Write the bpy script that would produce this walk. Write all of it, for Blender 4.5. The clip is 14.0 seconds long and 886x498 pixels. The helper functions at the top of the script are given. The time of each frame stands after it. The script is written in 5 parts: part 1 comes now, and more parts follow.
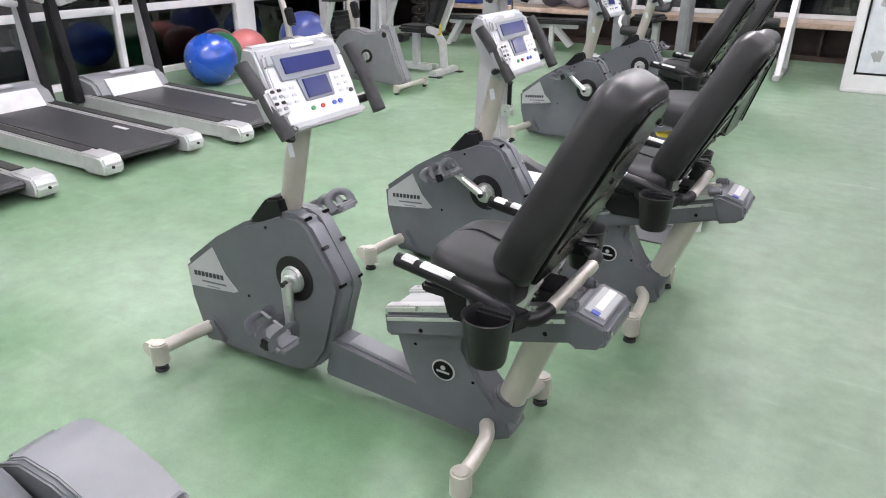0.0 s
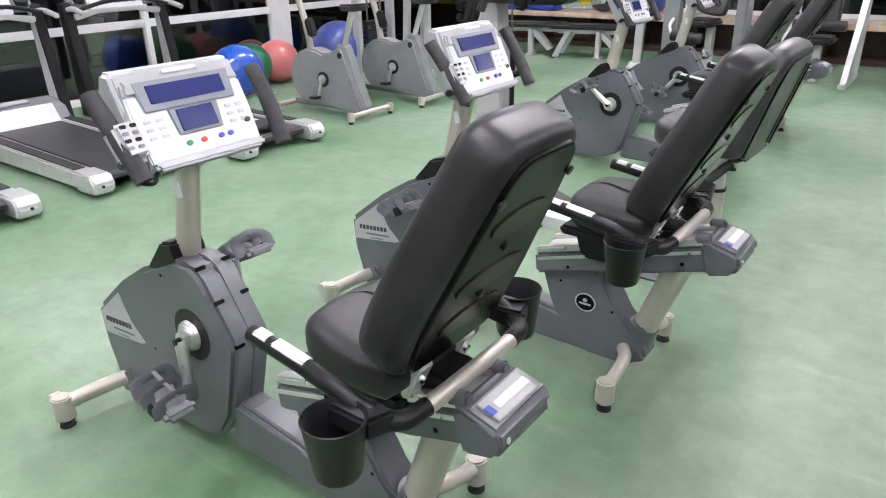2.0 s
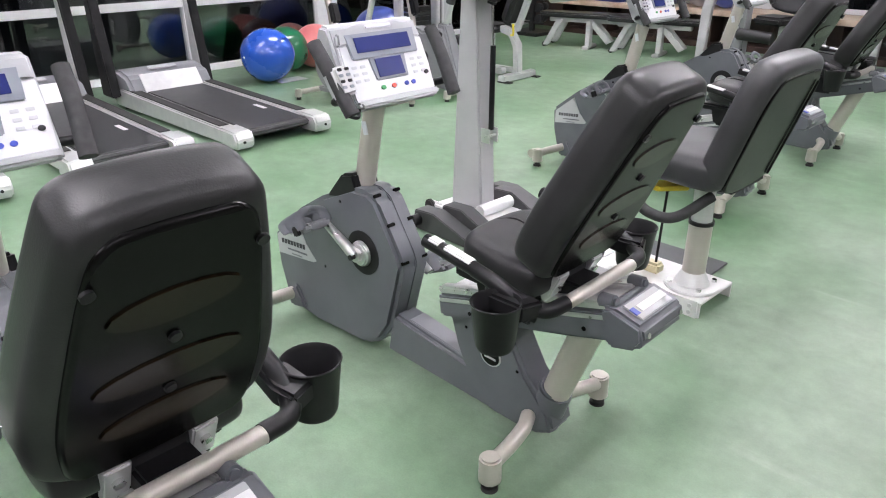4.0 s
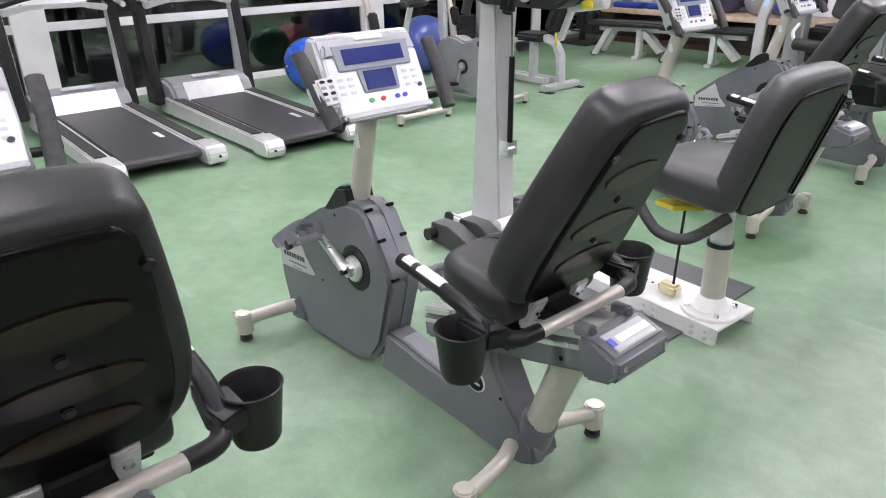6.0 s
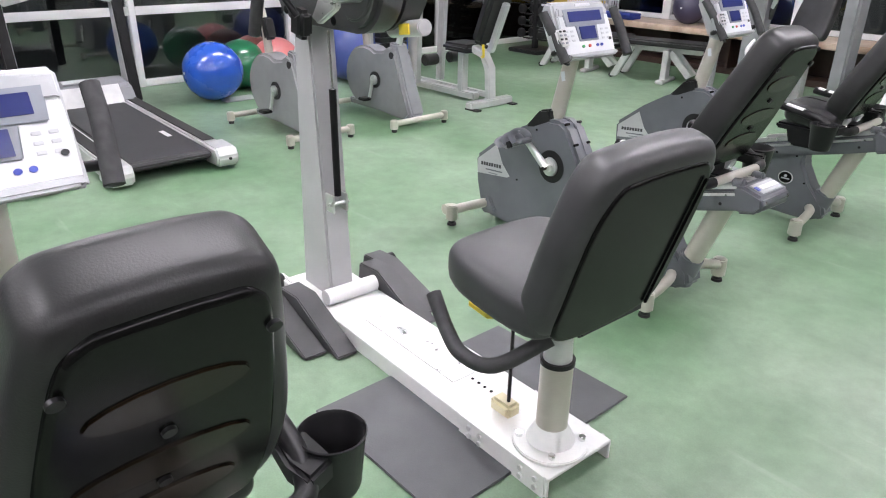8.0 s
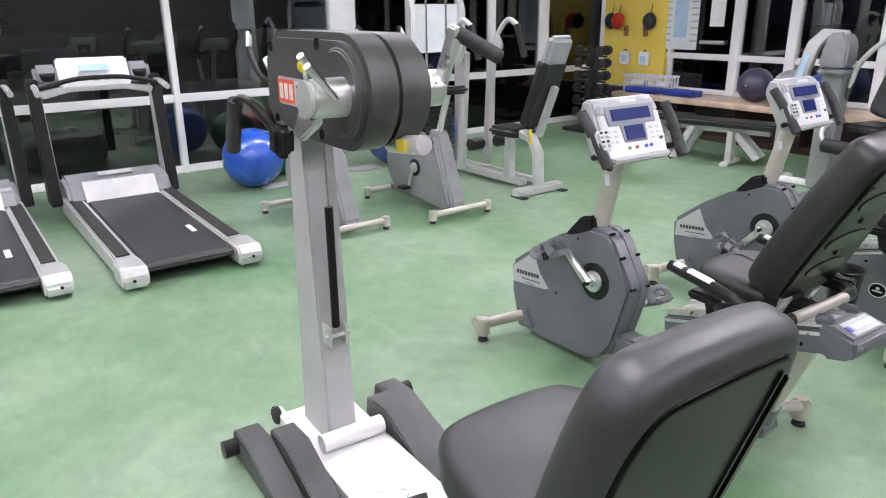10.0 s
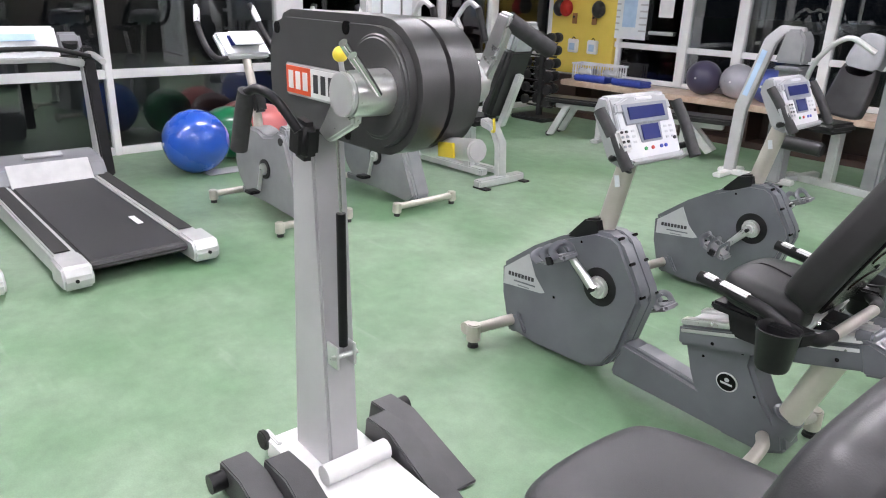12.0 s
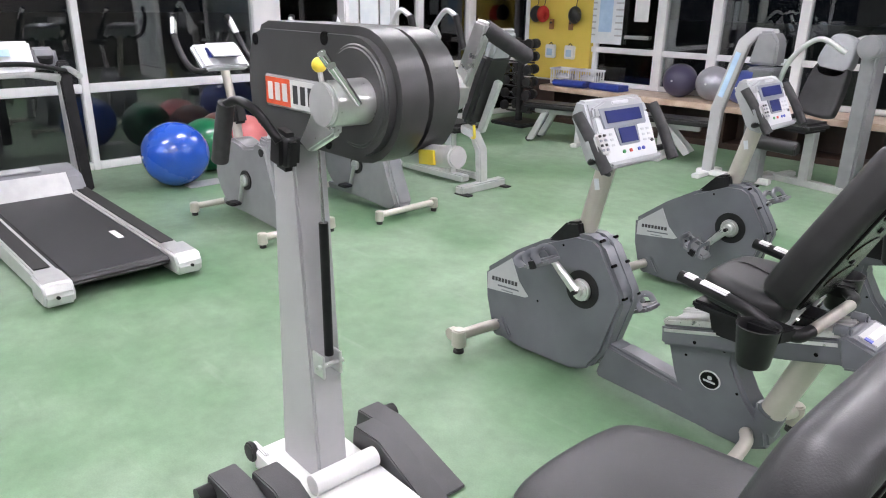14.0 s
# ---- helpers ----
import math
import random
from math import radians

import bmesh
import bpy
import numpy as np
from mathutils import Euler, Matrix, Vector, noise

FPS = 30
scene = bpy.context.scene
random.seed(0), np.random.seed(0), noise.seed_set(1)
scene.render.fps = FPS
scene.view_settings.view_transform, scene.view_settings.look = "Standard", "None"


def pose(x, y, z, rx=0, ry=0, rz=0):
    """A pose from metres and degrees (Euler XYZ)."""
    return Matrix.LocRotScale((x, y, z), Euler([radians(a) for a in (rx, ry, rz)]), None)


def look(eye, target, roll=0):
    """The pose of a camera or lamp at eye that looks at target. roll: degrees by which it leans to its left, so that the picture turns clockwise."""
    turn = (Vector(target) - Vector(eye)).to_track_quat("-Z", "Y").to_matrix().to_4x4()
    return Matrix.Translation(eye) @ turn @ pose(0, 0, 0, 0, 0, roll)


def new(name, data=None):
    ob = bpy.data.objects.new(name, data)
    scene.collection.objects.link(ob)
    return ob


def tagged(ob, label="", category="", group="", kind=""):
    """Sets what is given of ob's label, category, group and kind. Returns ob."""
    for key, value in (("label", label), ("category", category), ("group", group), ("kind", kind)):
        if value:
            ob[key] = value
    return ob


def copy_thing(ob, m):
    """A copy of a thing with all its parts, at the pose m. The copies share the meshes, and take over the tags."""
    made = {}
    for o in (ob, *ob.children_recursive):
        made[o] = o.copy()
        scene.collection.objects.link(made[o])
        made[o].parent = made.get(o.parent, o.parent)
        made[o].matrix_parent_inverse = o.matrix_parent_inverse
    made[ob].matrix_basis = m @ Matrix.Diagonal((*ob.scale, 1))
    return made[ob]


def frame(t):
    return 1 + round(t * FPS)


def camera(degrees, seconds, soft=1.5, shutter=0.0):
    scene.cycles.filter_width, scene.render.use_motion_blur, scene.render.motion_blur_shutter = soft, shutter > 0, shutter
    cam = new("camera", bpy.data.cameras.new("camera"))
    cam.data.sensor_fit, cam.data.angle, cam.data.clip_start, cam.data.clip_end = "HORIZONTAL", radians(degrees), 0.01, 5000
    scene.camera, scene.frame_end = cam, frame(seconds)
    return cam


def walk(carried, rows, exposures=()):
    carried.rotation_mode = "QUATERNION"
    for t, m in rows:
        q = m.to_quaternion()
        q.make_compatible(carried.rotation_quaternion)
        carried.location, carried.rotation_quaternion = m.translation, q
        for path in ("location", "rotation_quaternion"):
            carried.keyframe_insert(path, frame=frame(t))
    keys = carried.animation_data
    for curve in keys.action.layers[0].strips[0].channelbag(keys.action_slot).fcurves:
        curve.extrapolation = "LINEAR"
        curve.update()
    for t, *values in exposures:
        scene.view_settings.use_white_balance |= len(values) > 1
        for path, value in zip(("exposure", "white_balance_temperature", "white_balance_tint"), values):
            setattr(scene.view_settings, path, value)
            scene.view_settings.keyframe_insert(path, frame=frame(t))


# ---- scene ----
cam = camera(64.5, 14.0, soft=1.1)
PATH = [
    (0, (0.119, 0.119, 1.499), (-0.814, 1.690, 0.686), 0.35),
    (0.5, (0.146, 0.169, 1.495), (-0.788, 1.742, 0.686), -0.37),
    (1, (0.237, 0.331, 1.498), (-0.747, 1.874, 0.693), 1.85),
    (1.5, (0.308, 0.495, 1.488), (-0.765, 1.976, 0.677), 1.16),
    (2, (0.279, 0.703, 1.482), (-0.821, 2.170, 0.684), -1.14),
    (2.5, (0.341, 0.915, 1.475), (-0.768, 2.373, 0.672), -0.02),
    (3, (0.457, 1.107, 1.479), (-0.759, 2.473, 0.670), 0.03),
    (3.5, (0.457, 1.275, 1.478), (-0.772, 2.625, 0.660), -2.50),
    (3.7, (0.474, 1.343, 1.475), (-0.765, 2.676, 0.645), -1.10),
    (6, (0.596, 1.634, 1.470), (-0.791, 2.826, 0.660), -0.78),
    (6.5, (0.488, 1.820, 1.482), (-0.827, 3.090, 0.671), -1.79),
    (7, (0.474, 2.084, 1.474), (-0.795, 3.392, 0.651), -0.69),
    (7.5, (0.520, 2.403, 1.485), (-0.858, 3.598, 0.663), 1.22),
    (8, (0.463, 2.697, 1.483), (-0.901, 3.909, 0.665), 0.82),
    (8.5, (0.462, 2.944, 1.498), (-1.025, 4.012, 0.693), 0.80),
    (9, (0.504, 3.137, 1.530), (-1.125, 4.083, 0.856), 0.70),
    (9.2, (0.470, 3.176, 1.539), (-1.157, 4.138, 0.885), -0.11),
    (11.3, (-0.189, 3.057, 1.546), (-1.559, 4.346, 0.865), 2.37),
    (11.5, (-0.199, 3.062, 1.547), (-1.570, 4.348, 0.863), 2.22),
    (12, (-0.193, 3.056, 1.548), (-1.571, 4.332, 0.860), 1.92),
    (12.5, (-0.191, 3.052, 1.548), (-1.555, 4.344, 0.862), 1.84),
    (13, (-0.193, 3.054, 1.548), (-1.542, 4.360, 0.862), 1.57),
    (13.5, (-0.181, 3.046, 1.548), (-1.534, 4.352, 0.870), 1.22),
    (14, (-0.182, 3.048, 1.551), (-1.533, 4.362, 0.883), 0.96),
]
walk(cam, [(t, look(eye, target, roll)) for t, eye, target, roll in PATH], exposures=[(0.0, 0.0), (14.0, 0.0)])

# ---- light: night outside, rows of fluorescent ceiling lights inside ----
world = bpy.data.worlds.new("night")
scene.world = world
world.use_nodes = True
world.node_tree.nodes["Background"].inputs[0].default_value = (0.01, 0.012, 0.018, 1)
world.node_tree.nodes["Background"].inputs[1].default_value = 0.4
CEILING = 2.85
LAMP = 41.8


# ---- materials ----
def material(name, a, b=None, rough=0.5, metal=0.0, scale=20.0, bump=0.0, bump_scale=200.0, coat=0.0, spec=0.5, rough_var=0.08, detail=6.0, fine=0.0):
    """Two tones mixed by coarse noise, with fine relief and uneven gloss."""
    m = bpy.data.materials.new(name)
    m.use_nodes = True
    nt = m.node_tree
    p = nt.nodes["Principled BSDF"]
    tc = nt.nodes.new("ShaderNodeTexCoord")
    n1 = nt.nodes.new("ShaderNodeTexNoise")
    n1.inputs["Scale"].default_value, n1.inputs["Detail"].default_value = scale, detail
    nt.links.new(tc.outputs["Object"], n1.inputs["Vector"])
    ramp = nt.nodes.new("ShaderNodeValToRGB")
    ramp.color_ramp.elements[0].position, ramp.color_ramp.elements[1].position = 0.35, 0.68
    ramp.color_ramp.elements[0].color = (*a, 1)
    ramp.color_ramp.elements[1].color = (*(b or a), 1)
    nt.links.new(n1.outputs["Fac"], ramp.inputs["Fac"])
    colour = ramp.outputs["Color"]
    n2 = nt.nodes.new("ShaderNodeTexNoise")
    n2.inputs["Scale"].default_value, n2.inputs["Detail"].default_value = bump_scale, 3
    nt.links.new(tc.outputs["Object"], n2.inputs["Vector"])
    if fine:
        mix = nt.nodes.new("ShaderNodeMixRGB")
        mix.blend_type = "OVERLAY"
        mix.inputs[0].default_value = fine
        nt.links.new(colour, mix.inputs[1])
        nt.links.new(n2.outputs["Fac"], mix.inputs[2])
        colour = mix.outputs[0]
    nt.links.new(colour, p.inputs["Base Color"])
    rr = nt.nodes.new("ShaderNodeMapRange")
    rr.inputs["To Min"].default_value, rr.inputs["To Max"].default_value = max(0.02, rough - rough_var), min(1, rough + rough_var)
    nt.links.new(n1.outputs["Fac"], rr.inputs["Value"])
    nt.links.new(rr.outputs["Result"], p.inputs["Roughness"])
    p.inputs["Metallic"].default_value = metal
    p.inputs["Coat Weight"].default_value = coat
    p.inputs["Specular IOR Level"].default_value = spec
    if bump:
        bp = nt.nodes.new("ShaderNodeBump")
        bp.inputs["Strength"].default_value, bp.inputs["Distance"].default_value = bump, 0.002
        nt.links.new(n2.outputs["Fac"], bp.inputs["Height"])
        nt.links.new(bp.outputs["Normal"], p.inputs["Normal"])
    return m


def glow(name, colour, strength):
    m = bpy.data.materials.new(name)
    m.use_nodes = True
    p = m.node_tree.nodes["Principled BSDF"]
    p.inputs["Base Color"].default_value = (*colour, 1)
    p.inputs["Emission Color"].default_value = (*colour, 1)
    p.inputs["Emission Strength"].default_value = strength
    return m


FLOOR = material("green_rubber_floor", (0.112, 0.212, 0.112), (0.245, 0.335, 0.238), 0.43, scale=0.9, bump=0.12, bump_scale=160, rough_var=0.12, detail=9, fine=0.18)
# the floor turns to a greyer tone with rising x, with scuffs
_n = FLOOR.node_tree
_p = _n.nodes["Principled BSDF"]
_base = _p.inputs["Base Color"].links[0].from_socket
_tc, _sep = _n.nodes.new("ShaderNodeTexCoord"), _n.nodes.new("ShaderNodeSeparateXYZ")
_ns, _add, _mr, _mx = _n.nodes.new("ShaderNodeTexNoise"), _n.nodes.new("ShaderNodeMath"), _n.nodes.new("ShaderNodeMapRange"), _n.nodes.new("ShaderNodeMixRGB")
_n.links.new(_tc.outputs["Object"], _sep.inputs[0])
_n.links.new(_tc.outputs["Object"], _ns.inputs["Vector"])
_ns.inputs["Scale"].default_value, _ns.inputs["Detail"].default_value = 0.7, 8
_add.operation = "ADD"
_n.links.new(_sep.outputs["X"], _add.inputs[0])
_n.links.new(_ns.outputs["Fac"], _add.inputs[1])
_mr.inputs["From Min"].default_value, _mr.inputs["From Max"].default_value = -0.35, 1.5
_mr.inputs["To Max"].default_value = 0.75
_n.links.new(_add.outputs[0], _mr.inputs["Value"])
_n.links.new(_mr.outputs[0], _mx.inputs[0])
_n.links.new(_base, _mx.inputs[1])
_mx.inputs[2].default_value = (0.190, 0.212, 0.182, 1)
_sc, _sm, _sx = _n.nodes.new("ShaderNodeTexNoise"), _n.nodes.new("ShaderNodeMapRange"), _n.nodes.new("ShaderNodeMixRGB")
_map = _n.nodes.new("ShaderNodeMapping")
_map.inputs["Rotation"].default_value, _map.inputs["Scale"].default_value = (0, 0, 0.5), (1.0, 7.0, 1.0)
_n.links.new(_tc.outputs["Object"], _map.inputs["Vector"])
_n.links.new(_map.outputs[0], _sc.inputs["Vector"])
_sc.inputs["Scale"].default_value, _sc.inputs["Detail"].default_value = 1.6, 5
_sm.inputs["From Min"].default_value, _sm.inputs["From Max"].default_value = 0.62, 0.78
_sm.inputs["To Max"].default_value = 0.35
_n.links.new(_sc.outputs["Fac"], _sm.inputs["Value"])
_n.links.new(_sm.outputs[0], _sx.inputs[0])
_n.links.new(_mx.outputs[0], _sx.inputs[1])
_sx.inputs[2].default_value = (0.32, 0.38, 0.31, 1)
# middle-sized mottling of the rubber crumb
_mo, _mm, _mu = _n.nodes.new("ShaderNodeTexNoise"), _n.nodes.new("ShaderNodeMapRange"), _n.nodes.new("ShaderNodeMixRGB")
_n.links.new(_tc.outputs["Object"], _mo.inputs["Vector"])
_mo.inputs["Scale"].default_value, _mo.inputs["Detail"].default_value, _mo.inputs["Roughness"].default_value = 7.0, 10, 0.7
_mm.inputs["From Min"].default_value, _mm.inputs["From Max"].default_value = 0.3, 0.7
_mm.inputs["To Min"].default_value, _mm.inputs["To Max"].default_value = 0.80, 1.14
_n.links.new(_mo.outputs["Fac"], _mm.inputs["Value"])
_mu.blend_type = "MULTIPLY"
_mu.inputs[0].default_value = 1.0
_n.links.new(_sx.outputs[0], _mu.inputs[1])
_n.links.new(_mm.outputs[0], _mu.inputs[2])
_n.links.new(_mu.outputs[0], _p.inputs["Base Color"])

HOUSING = material("dark_grey_plastic", (0.102, 0.108, 0.121), (0.126, 0.133, 0.147), 0.33, scale=6, bump=0.10, bump_scale=420)
HOUSING_LIGHT = material("mid_grey_plastic", (0.19, 0.195, 0.21), (0.22, 0.225, 0.24), 0.40, scale=7, bump=0.08, bump_scale=420)
UPRIGHT_GREY = material("silver_grey_plastic", (0.20, 0.205, 0.215), (0.24, 0.245, 0.255), 0.40, scale=7, bump=0.06, bump_scale=420)
KEY = material("pale_key", (0.50, 0.51, 0.54), (0.56, 0.57, 0.60), 0.4, scale=20)
PANEL = material("pale_grey_decal", (0.40, 0.41, 0.42), (0.45, 0.46, 0.47), 0.4, scale=9)
INK = material("dark_print", (0.03, 0.03, 0.035), rough=0.5)
TUBE = material("champagne_paint", (0.50, 0.47, 0.42), (0.56, 0.53, 0.48), 0.32, metal=0.35, scale=9, bump=0.04)
SILVER = material("silver_paint", (0.56, 0.56, 0.57), (0.64, 0.64, 0.64), 0.32, metal=0.45, scale=12, bump=0.04)
ALU = material("brushed_aluminium", (0.72, 0.72, 0.72), (0.80, 0.80, 0.80), 0.30, metal=0.9, scale=30, bump=0.05, bump_scale=300)
MASTPAINT = material("pale_grey_enamel", (0.40, 0.40, 0.41), (0.44, 0.44, 0.45), 0.36, metal=0.0, scale=5, bump=0.03)
CHROME = material("polished_metal", (0.75, 0.75, 0.75), (0.82, 0.82, 0.82), 0.16, metal=1.0, scale=10)
BASEWHITE = material("white_powder_coat", (0.74, 0.74, 0.74), (0.80, 0.80, 0.79), 0.38, metal=0.1, scale=14, bump=0.05)
BLACK = material("black_plastic", (0.010, 0.010, 0.011), (0.016, 0.016, 0.017), 0.36, scale=14, bump=0.08, bump_scale=500, spec=0.22)
BLACKGLOSS = material("glossy_black_plastic", (0.004, 0.004, 0.004), (0.006, 0.006, 0.006), 0.22, scale=10, spec=0.12)
# the brown tint stands in for the warm reflection in the oval recesses
RECESS_SHEEN = material("black_recess_warm_sheen", (0.010, 0.007, 0.003), (0.018, 0.012, 0.006), 0.2, scale=14, spec=0.22)
FOAM = material("charcoal_foam_grip", (0.028, 0.028, 0.030), (0.045, 0.045, 0.047), 0.7, scale=40, bump=0.4, bump_scale=500)
VINYL = material("black_vinyl", (0.018, 0.018, 0.019), (0.027, 0.027, 0.028), 0.38, scale=9, bump=0.15, bump_scale=330, rough_var=0.08, spec=0.30)
GREYVINYL = material("charcoal_vinyl", (0.026, 0.026, 0.028), (0.040, 0.040, 0.043), 0.42, scale=8, bump=0.2, bump_scale=330, spec=0.5)
PALEVINYL = material("pale_grey_vinyl", (0.26, 0.27, 0.285), (0.31, 0.32, 0.335), 0.45, scale=8, bump=0.2, bump_scale=300)
CONSOLE = material("white_console_plastic", (0.66, 0.67, 0.70), (0.72, 0.73, 0.75), 0.34, scale=9, bump=0.03)
CONSOLE_RIM = material("silver_console_rim", (0.42, 0.43, 0.45), (0.50, 0.51, 0.53), 0.34, metal=0.3, scale=9)
SCREEN = material("blue_display", (0.02, 0.028, 0.13), (0.028, 0.036, 0.16), 0.18, scale=5)
BEZEL = material("grey_screen_bezel", (0.22, 0.24, 0.28), (0.26, 0.28, 0.32), 0.3, scale=6)
RED = material("red_button", (0.55, 0.06, 0.04), rough=0.4)
BLUE = material("blue_button", (0.05, 0.08, 0.45), rough=0.4)
GREEN = material("green_button", (0.05, 0.30, 0.10), rough=0.4)
LABEL = material("white_label", (0.75, 0.75, 0.75), (0.8, 0.8, 0.8), 0.4, scale=20)
YELLOW = material("yellow_plastic", (0.72, 0.55, 0.04), (0.78, 0.62, 0.06), 0.4, scale=12)
CREAM = material("cream_plastic", (0.62, 0.56, 0.36), (0.68, 0.62, 0.42), 0.4, scale=12)
RUBBER = material("black_rubber", (0.016, 0.016, 0.016), (0.026, 0.026, 0.026), 0.7, scale=30, bump=0.3)
MAT = material("grey_rubber_mat", (0.075, 0.078, 0.082), (0.10, 0.103, 0.108), 0.6, scale=7, bump=0.25, bump_scale=240)
STEEL_GREY = material("grey_moulded_drum", (0.050, 0.050, 0.051), (0.070, 0.070, 0.071), 0.34, metal=0.15, scale=8, bump=0.25, bump_scale=420)
RAMP = material("charcoal_step_plastic", (0.045, 0.045, 0.047), (0.062, 0.062, 0.065), 0.45, scale=9, bump=0.25, bump_scale=300)
BELT = material("running_belt", (0.020, 0.020, 0.022), (0.034, 0.034, 0.036), 0.5, scale=10, bump=0.3, bump_scale=300)
FRAME_WHITE = material("white_window_paint", (0.76, 0.76, 0.77), (0.82, 0.82, 0.82), 0.35, scale=5, bump=0.03)
UNSEEN_WALL = material("unseen_wall_dark_taupe", (0.10, 0.092, 0.080), (0.125, 0.115, 0.10), 0.7, scale=3, bump=0.1)
WALL_YELLOW = material("yellow_wall_paint", (0.72, 0.55, 0.09), (0.78, 0.60, 0.12), 0.55, scale=3, bump=0.1)
CEIL = material("white_ceiling", (0.50, 0.50, 0.49), (0.56, 0.56, 0.55), 0.8, scale=4, bump=0.1)
LEDGE_TOP = material("worn_pine_ledge", (0.50, 0.36, 0.26), (0.68, 0.56, 0.46), 0.4, scale=7, bump=0.15, bump_scale=90)
DARKWOOD = material("dark_brown_cupboard", (0.030, 0.016, 0.012), (0.05, 0.027, 0.02), 0.5, scale=8, bump=0.1)
PAPER = material("printed_paper", (0.66, 0.70, 0.74), (0.76, 0.78, 0.80), 0.6, scale=9)
PAPER_BLUE = material("pale_blue_print", (0.36, 0.52, 0.70), (0.46, 0.62, 0.78), 0.6, scale=9)
BALL_BLUE = material("blue_vinyl_ball", (0.014, 0.085, 0.48), (0.022, 0.105, 0.55), 0.27, scale=5, bump=0.02, coat=0.8)
BALL_NAVY = material("indigo_vinyl_ball", (0.05, 0.075, 0.27), (0.06, 0.09, 0.31), 0.32, scale=5, bump=0.03, coat=0.2)
BALL_GREEN = material("green_vinyl_ball", (0.006, 0.14, 0.055), (0.01, 0.17, 0.07), 0.30, scale=5, coat=0.7)
BALL_PINK = material("coral_vinyl_ball", (0.60, 0.17, 0.17), (0.65, 0.20, 0.20), 0.35, scale=5, coat=0.2)
BALL_BROWN = material("maroon_vinyl_ball", (0.10, 0.025, 0.02), (0.13, 0.035, 0.03), 0.35, scale=5, coat=0.2)
BALL_SILVER = material("silver_vinyl_ball", (0.36, 0.36, 0.40), (0.42, 0.42, 0.46), 0.3, metal=0.3, scale=5)
BALL_PLUM = material("plum_vinyl_ball", (0.05, 0.045, 0.085), (0.065, 0.06, 0.10), 0.35, scale=5)
IRON = material("black_iron", (0.018, 0.018, 0.019), (0.03, 0.03, 0.031), 0.35, metal=0.2, scale=20, bump=0.2)
MATBLUE = material("blue_exercise_mat", (0.02, 0.045, 0.28), (0.03, 0.06, 0.34), 0.5, scale=20, bump=0.2)
ORANGE = material("red_sign_print", (0.72, 0.09, 0.03), (0.76, 0.11, 0.04), 0.35, scale=20)
CAPRED = material("red_cloth", (0.42, 0.02, 0.015), (0.5, 0.03, 0.02), 0.8, scale=40, bump=0.3)
LIGHT = glow("fluorescent_diffuser", (1.0, 0.945, 1.02), LAMP)

GLASS = bpy.data.materials.new("window_glass")
GLASS.use_nodes = True
_nt = GLASS.node_tree
_nt.nodes.clear()
_out, _mix, _fr = _nt.nodes.new("ShaderNodeOutputMaterial"), _nt.nodes.new("ShaderNodeMixShader"), _nt.nodes.new("ShaderNodeFresnel")
_tr, _gl = _nt.nodes.new("ShaderNodeBsdfTransparent"), _nt.nodes.new("ShaderNodeBsdfGlossy")
_fr.inputs["IOR"].default_value = 2.0
_gl.inputs["Roughness"].default_value = 0.015
_tr.inputs["Color"].default_value = (0.8, 0.83, 0.82, 1)
_nt.links.new(_fr.outputs[0], _mix.inputs[0])
_nt.links.new(_tr.outputs[0], _mix.inputs[1])
_nt.links.new(_gl.outputs[0], _mix.inputs[2])
_nt.links.new(_mix.outputs[0], _out.inputs[0])


# ---- mesh helpers ----
def soften(bm, width, segments=2, edges=None):
    if width > 0:
        bmesh.ops.bevel(bm, geom=edges or [e for e in bm.edges if len(e.link_faces) == 2 and e.calc_face_angle(0) > 0.35], offset=width, segments=segments, affect="EDGES", clamp_overlap=True)
    return bm


def box(centre, size, bevel=0.0, turn=(0, 0, 0), segments=2):
    bm = bmesh.new()
    bmesh.ops.create_cube(bm, size=1.0)
    bmesh.ops.scale(bm, vec=size, verts=bm.verts)
    soften(bm, bevel, segments)
    bmesh.ops.transform(bm, matrix=pose(*centre, *turn), verts=bm.verts)
    return bm


def prism(outline, a, b, bevel=0.0, axis="y", segments=2, taper=1.0):
    """An outline in x, z (axis y), x, y (axis z) or y, z (axis x), drawn out from a to b."""
    bm = bmesh.new()
    put = {"y": lambda p, q, d: (p, d, q), "z": lambda p, q, d: (p, q, d), "x": lambda p, q, d: (d, p, q)}[axis]
    cx = sum(p for p, q in outline) / len(outline)
    cy = sum(q for p, q in outline) / len(outline)
    low = [bm.verts.new(put(p, q, a)) for p, q in outline]
    high = [bm.verts.new(put(cx + (p - cx) * taper, cy + (q - cy) * taper, b)) for p, q in outline]
    n = len(outline)
    for i in range(n):
        bm.faces.new((low[i], low[(i + 1) % n], high[(i + 1) % n], high[i]))
    bm.faces.new(low[::-1])
    bm.faces.new(high)
    bmesh.ops.recalc_face_normals(bm, faces=bm.faces)
    return soften(bm, bevel, segments)


def curve_points(points, steps=6):
    """A smooth line through the points."""
    pts = [Vector(p) for p in points]
    if len(pts) < 3:
        return pts
    ext = [2 * pts[0] - pts[1], *pts, 2 * pts[-1] - pts[-2]]
    out = []
    for i in range(1, len(ext) - 2):
        p0, p1, p2, p3 = ext[i - 1:i + 3]
        for k in range(steps):
            t = k / steps
            out.append(0.5 * (2 * p1 + (p2 - p0) * t + (2 * p0 - 5 * p1 + 4 * p2 - p3) * t * t + (3 * p1 - p0 - 3 * p2 + p3) * t ** 3))
    return out + [pts[-1]]


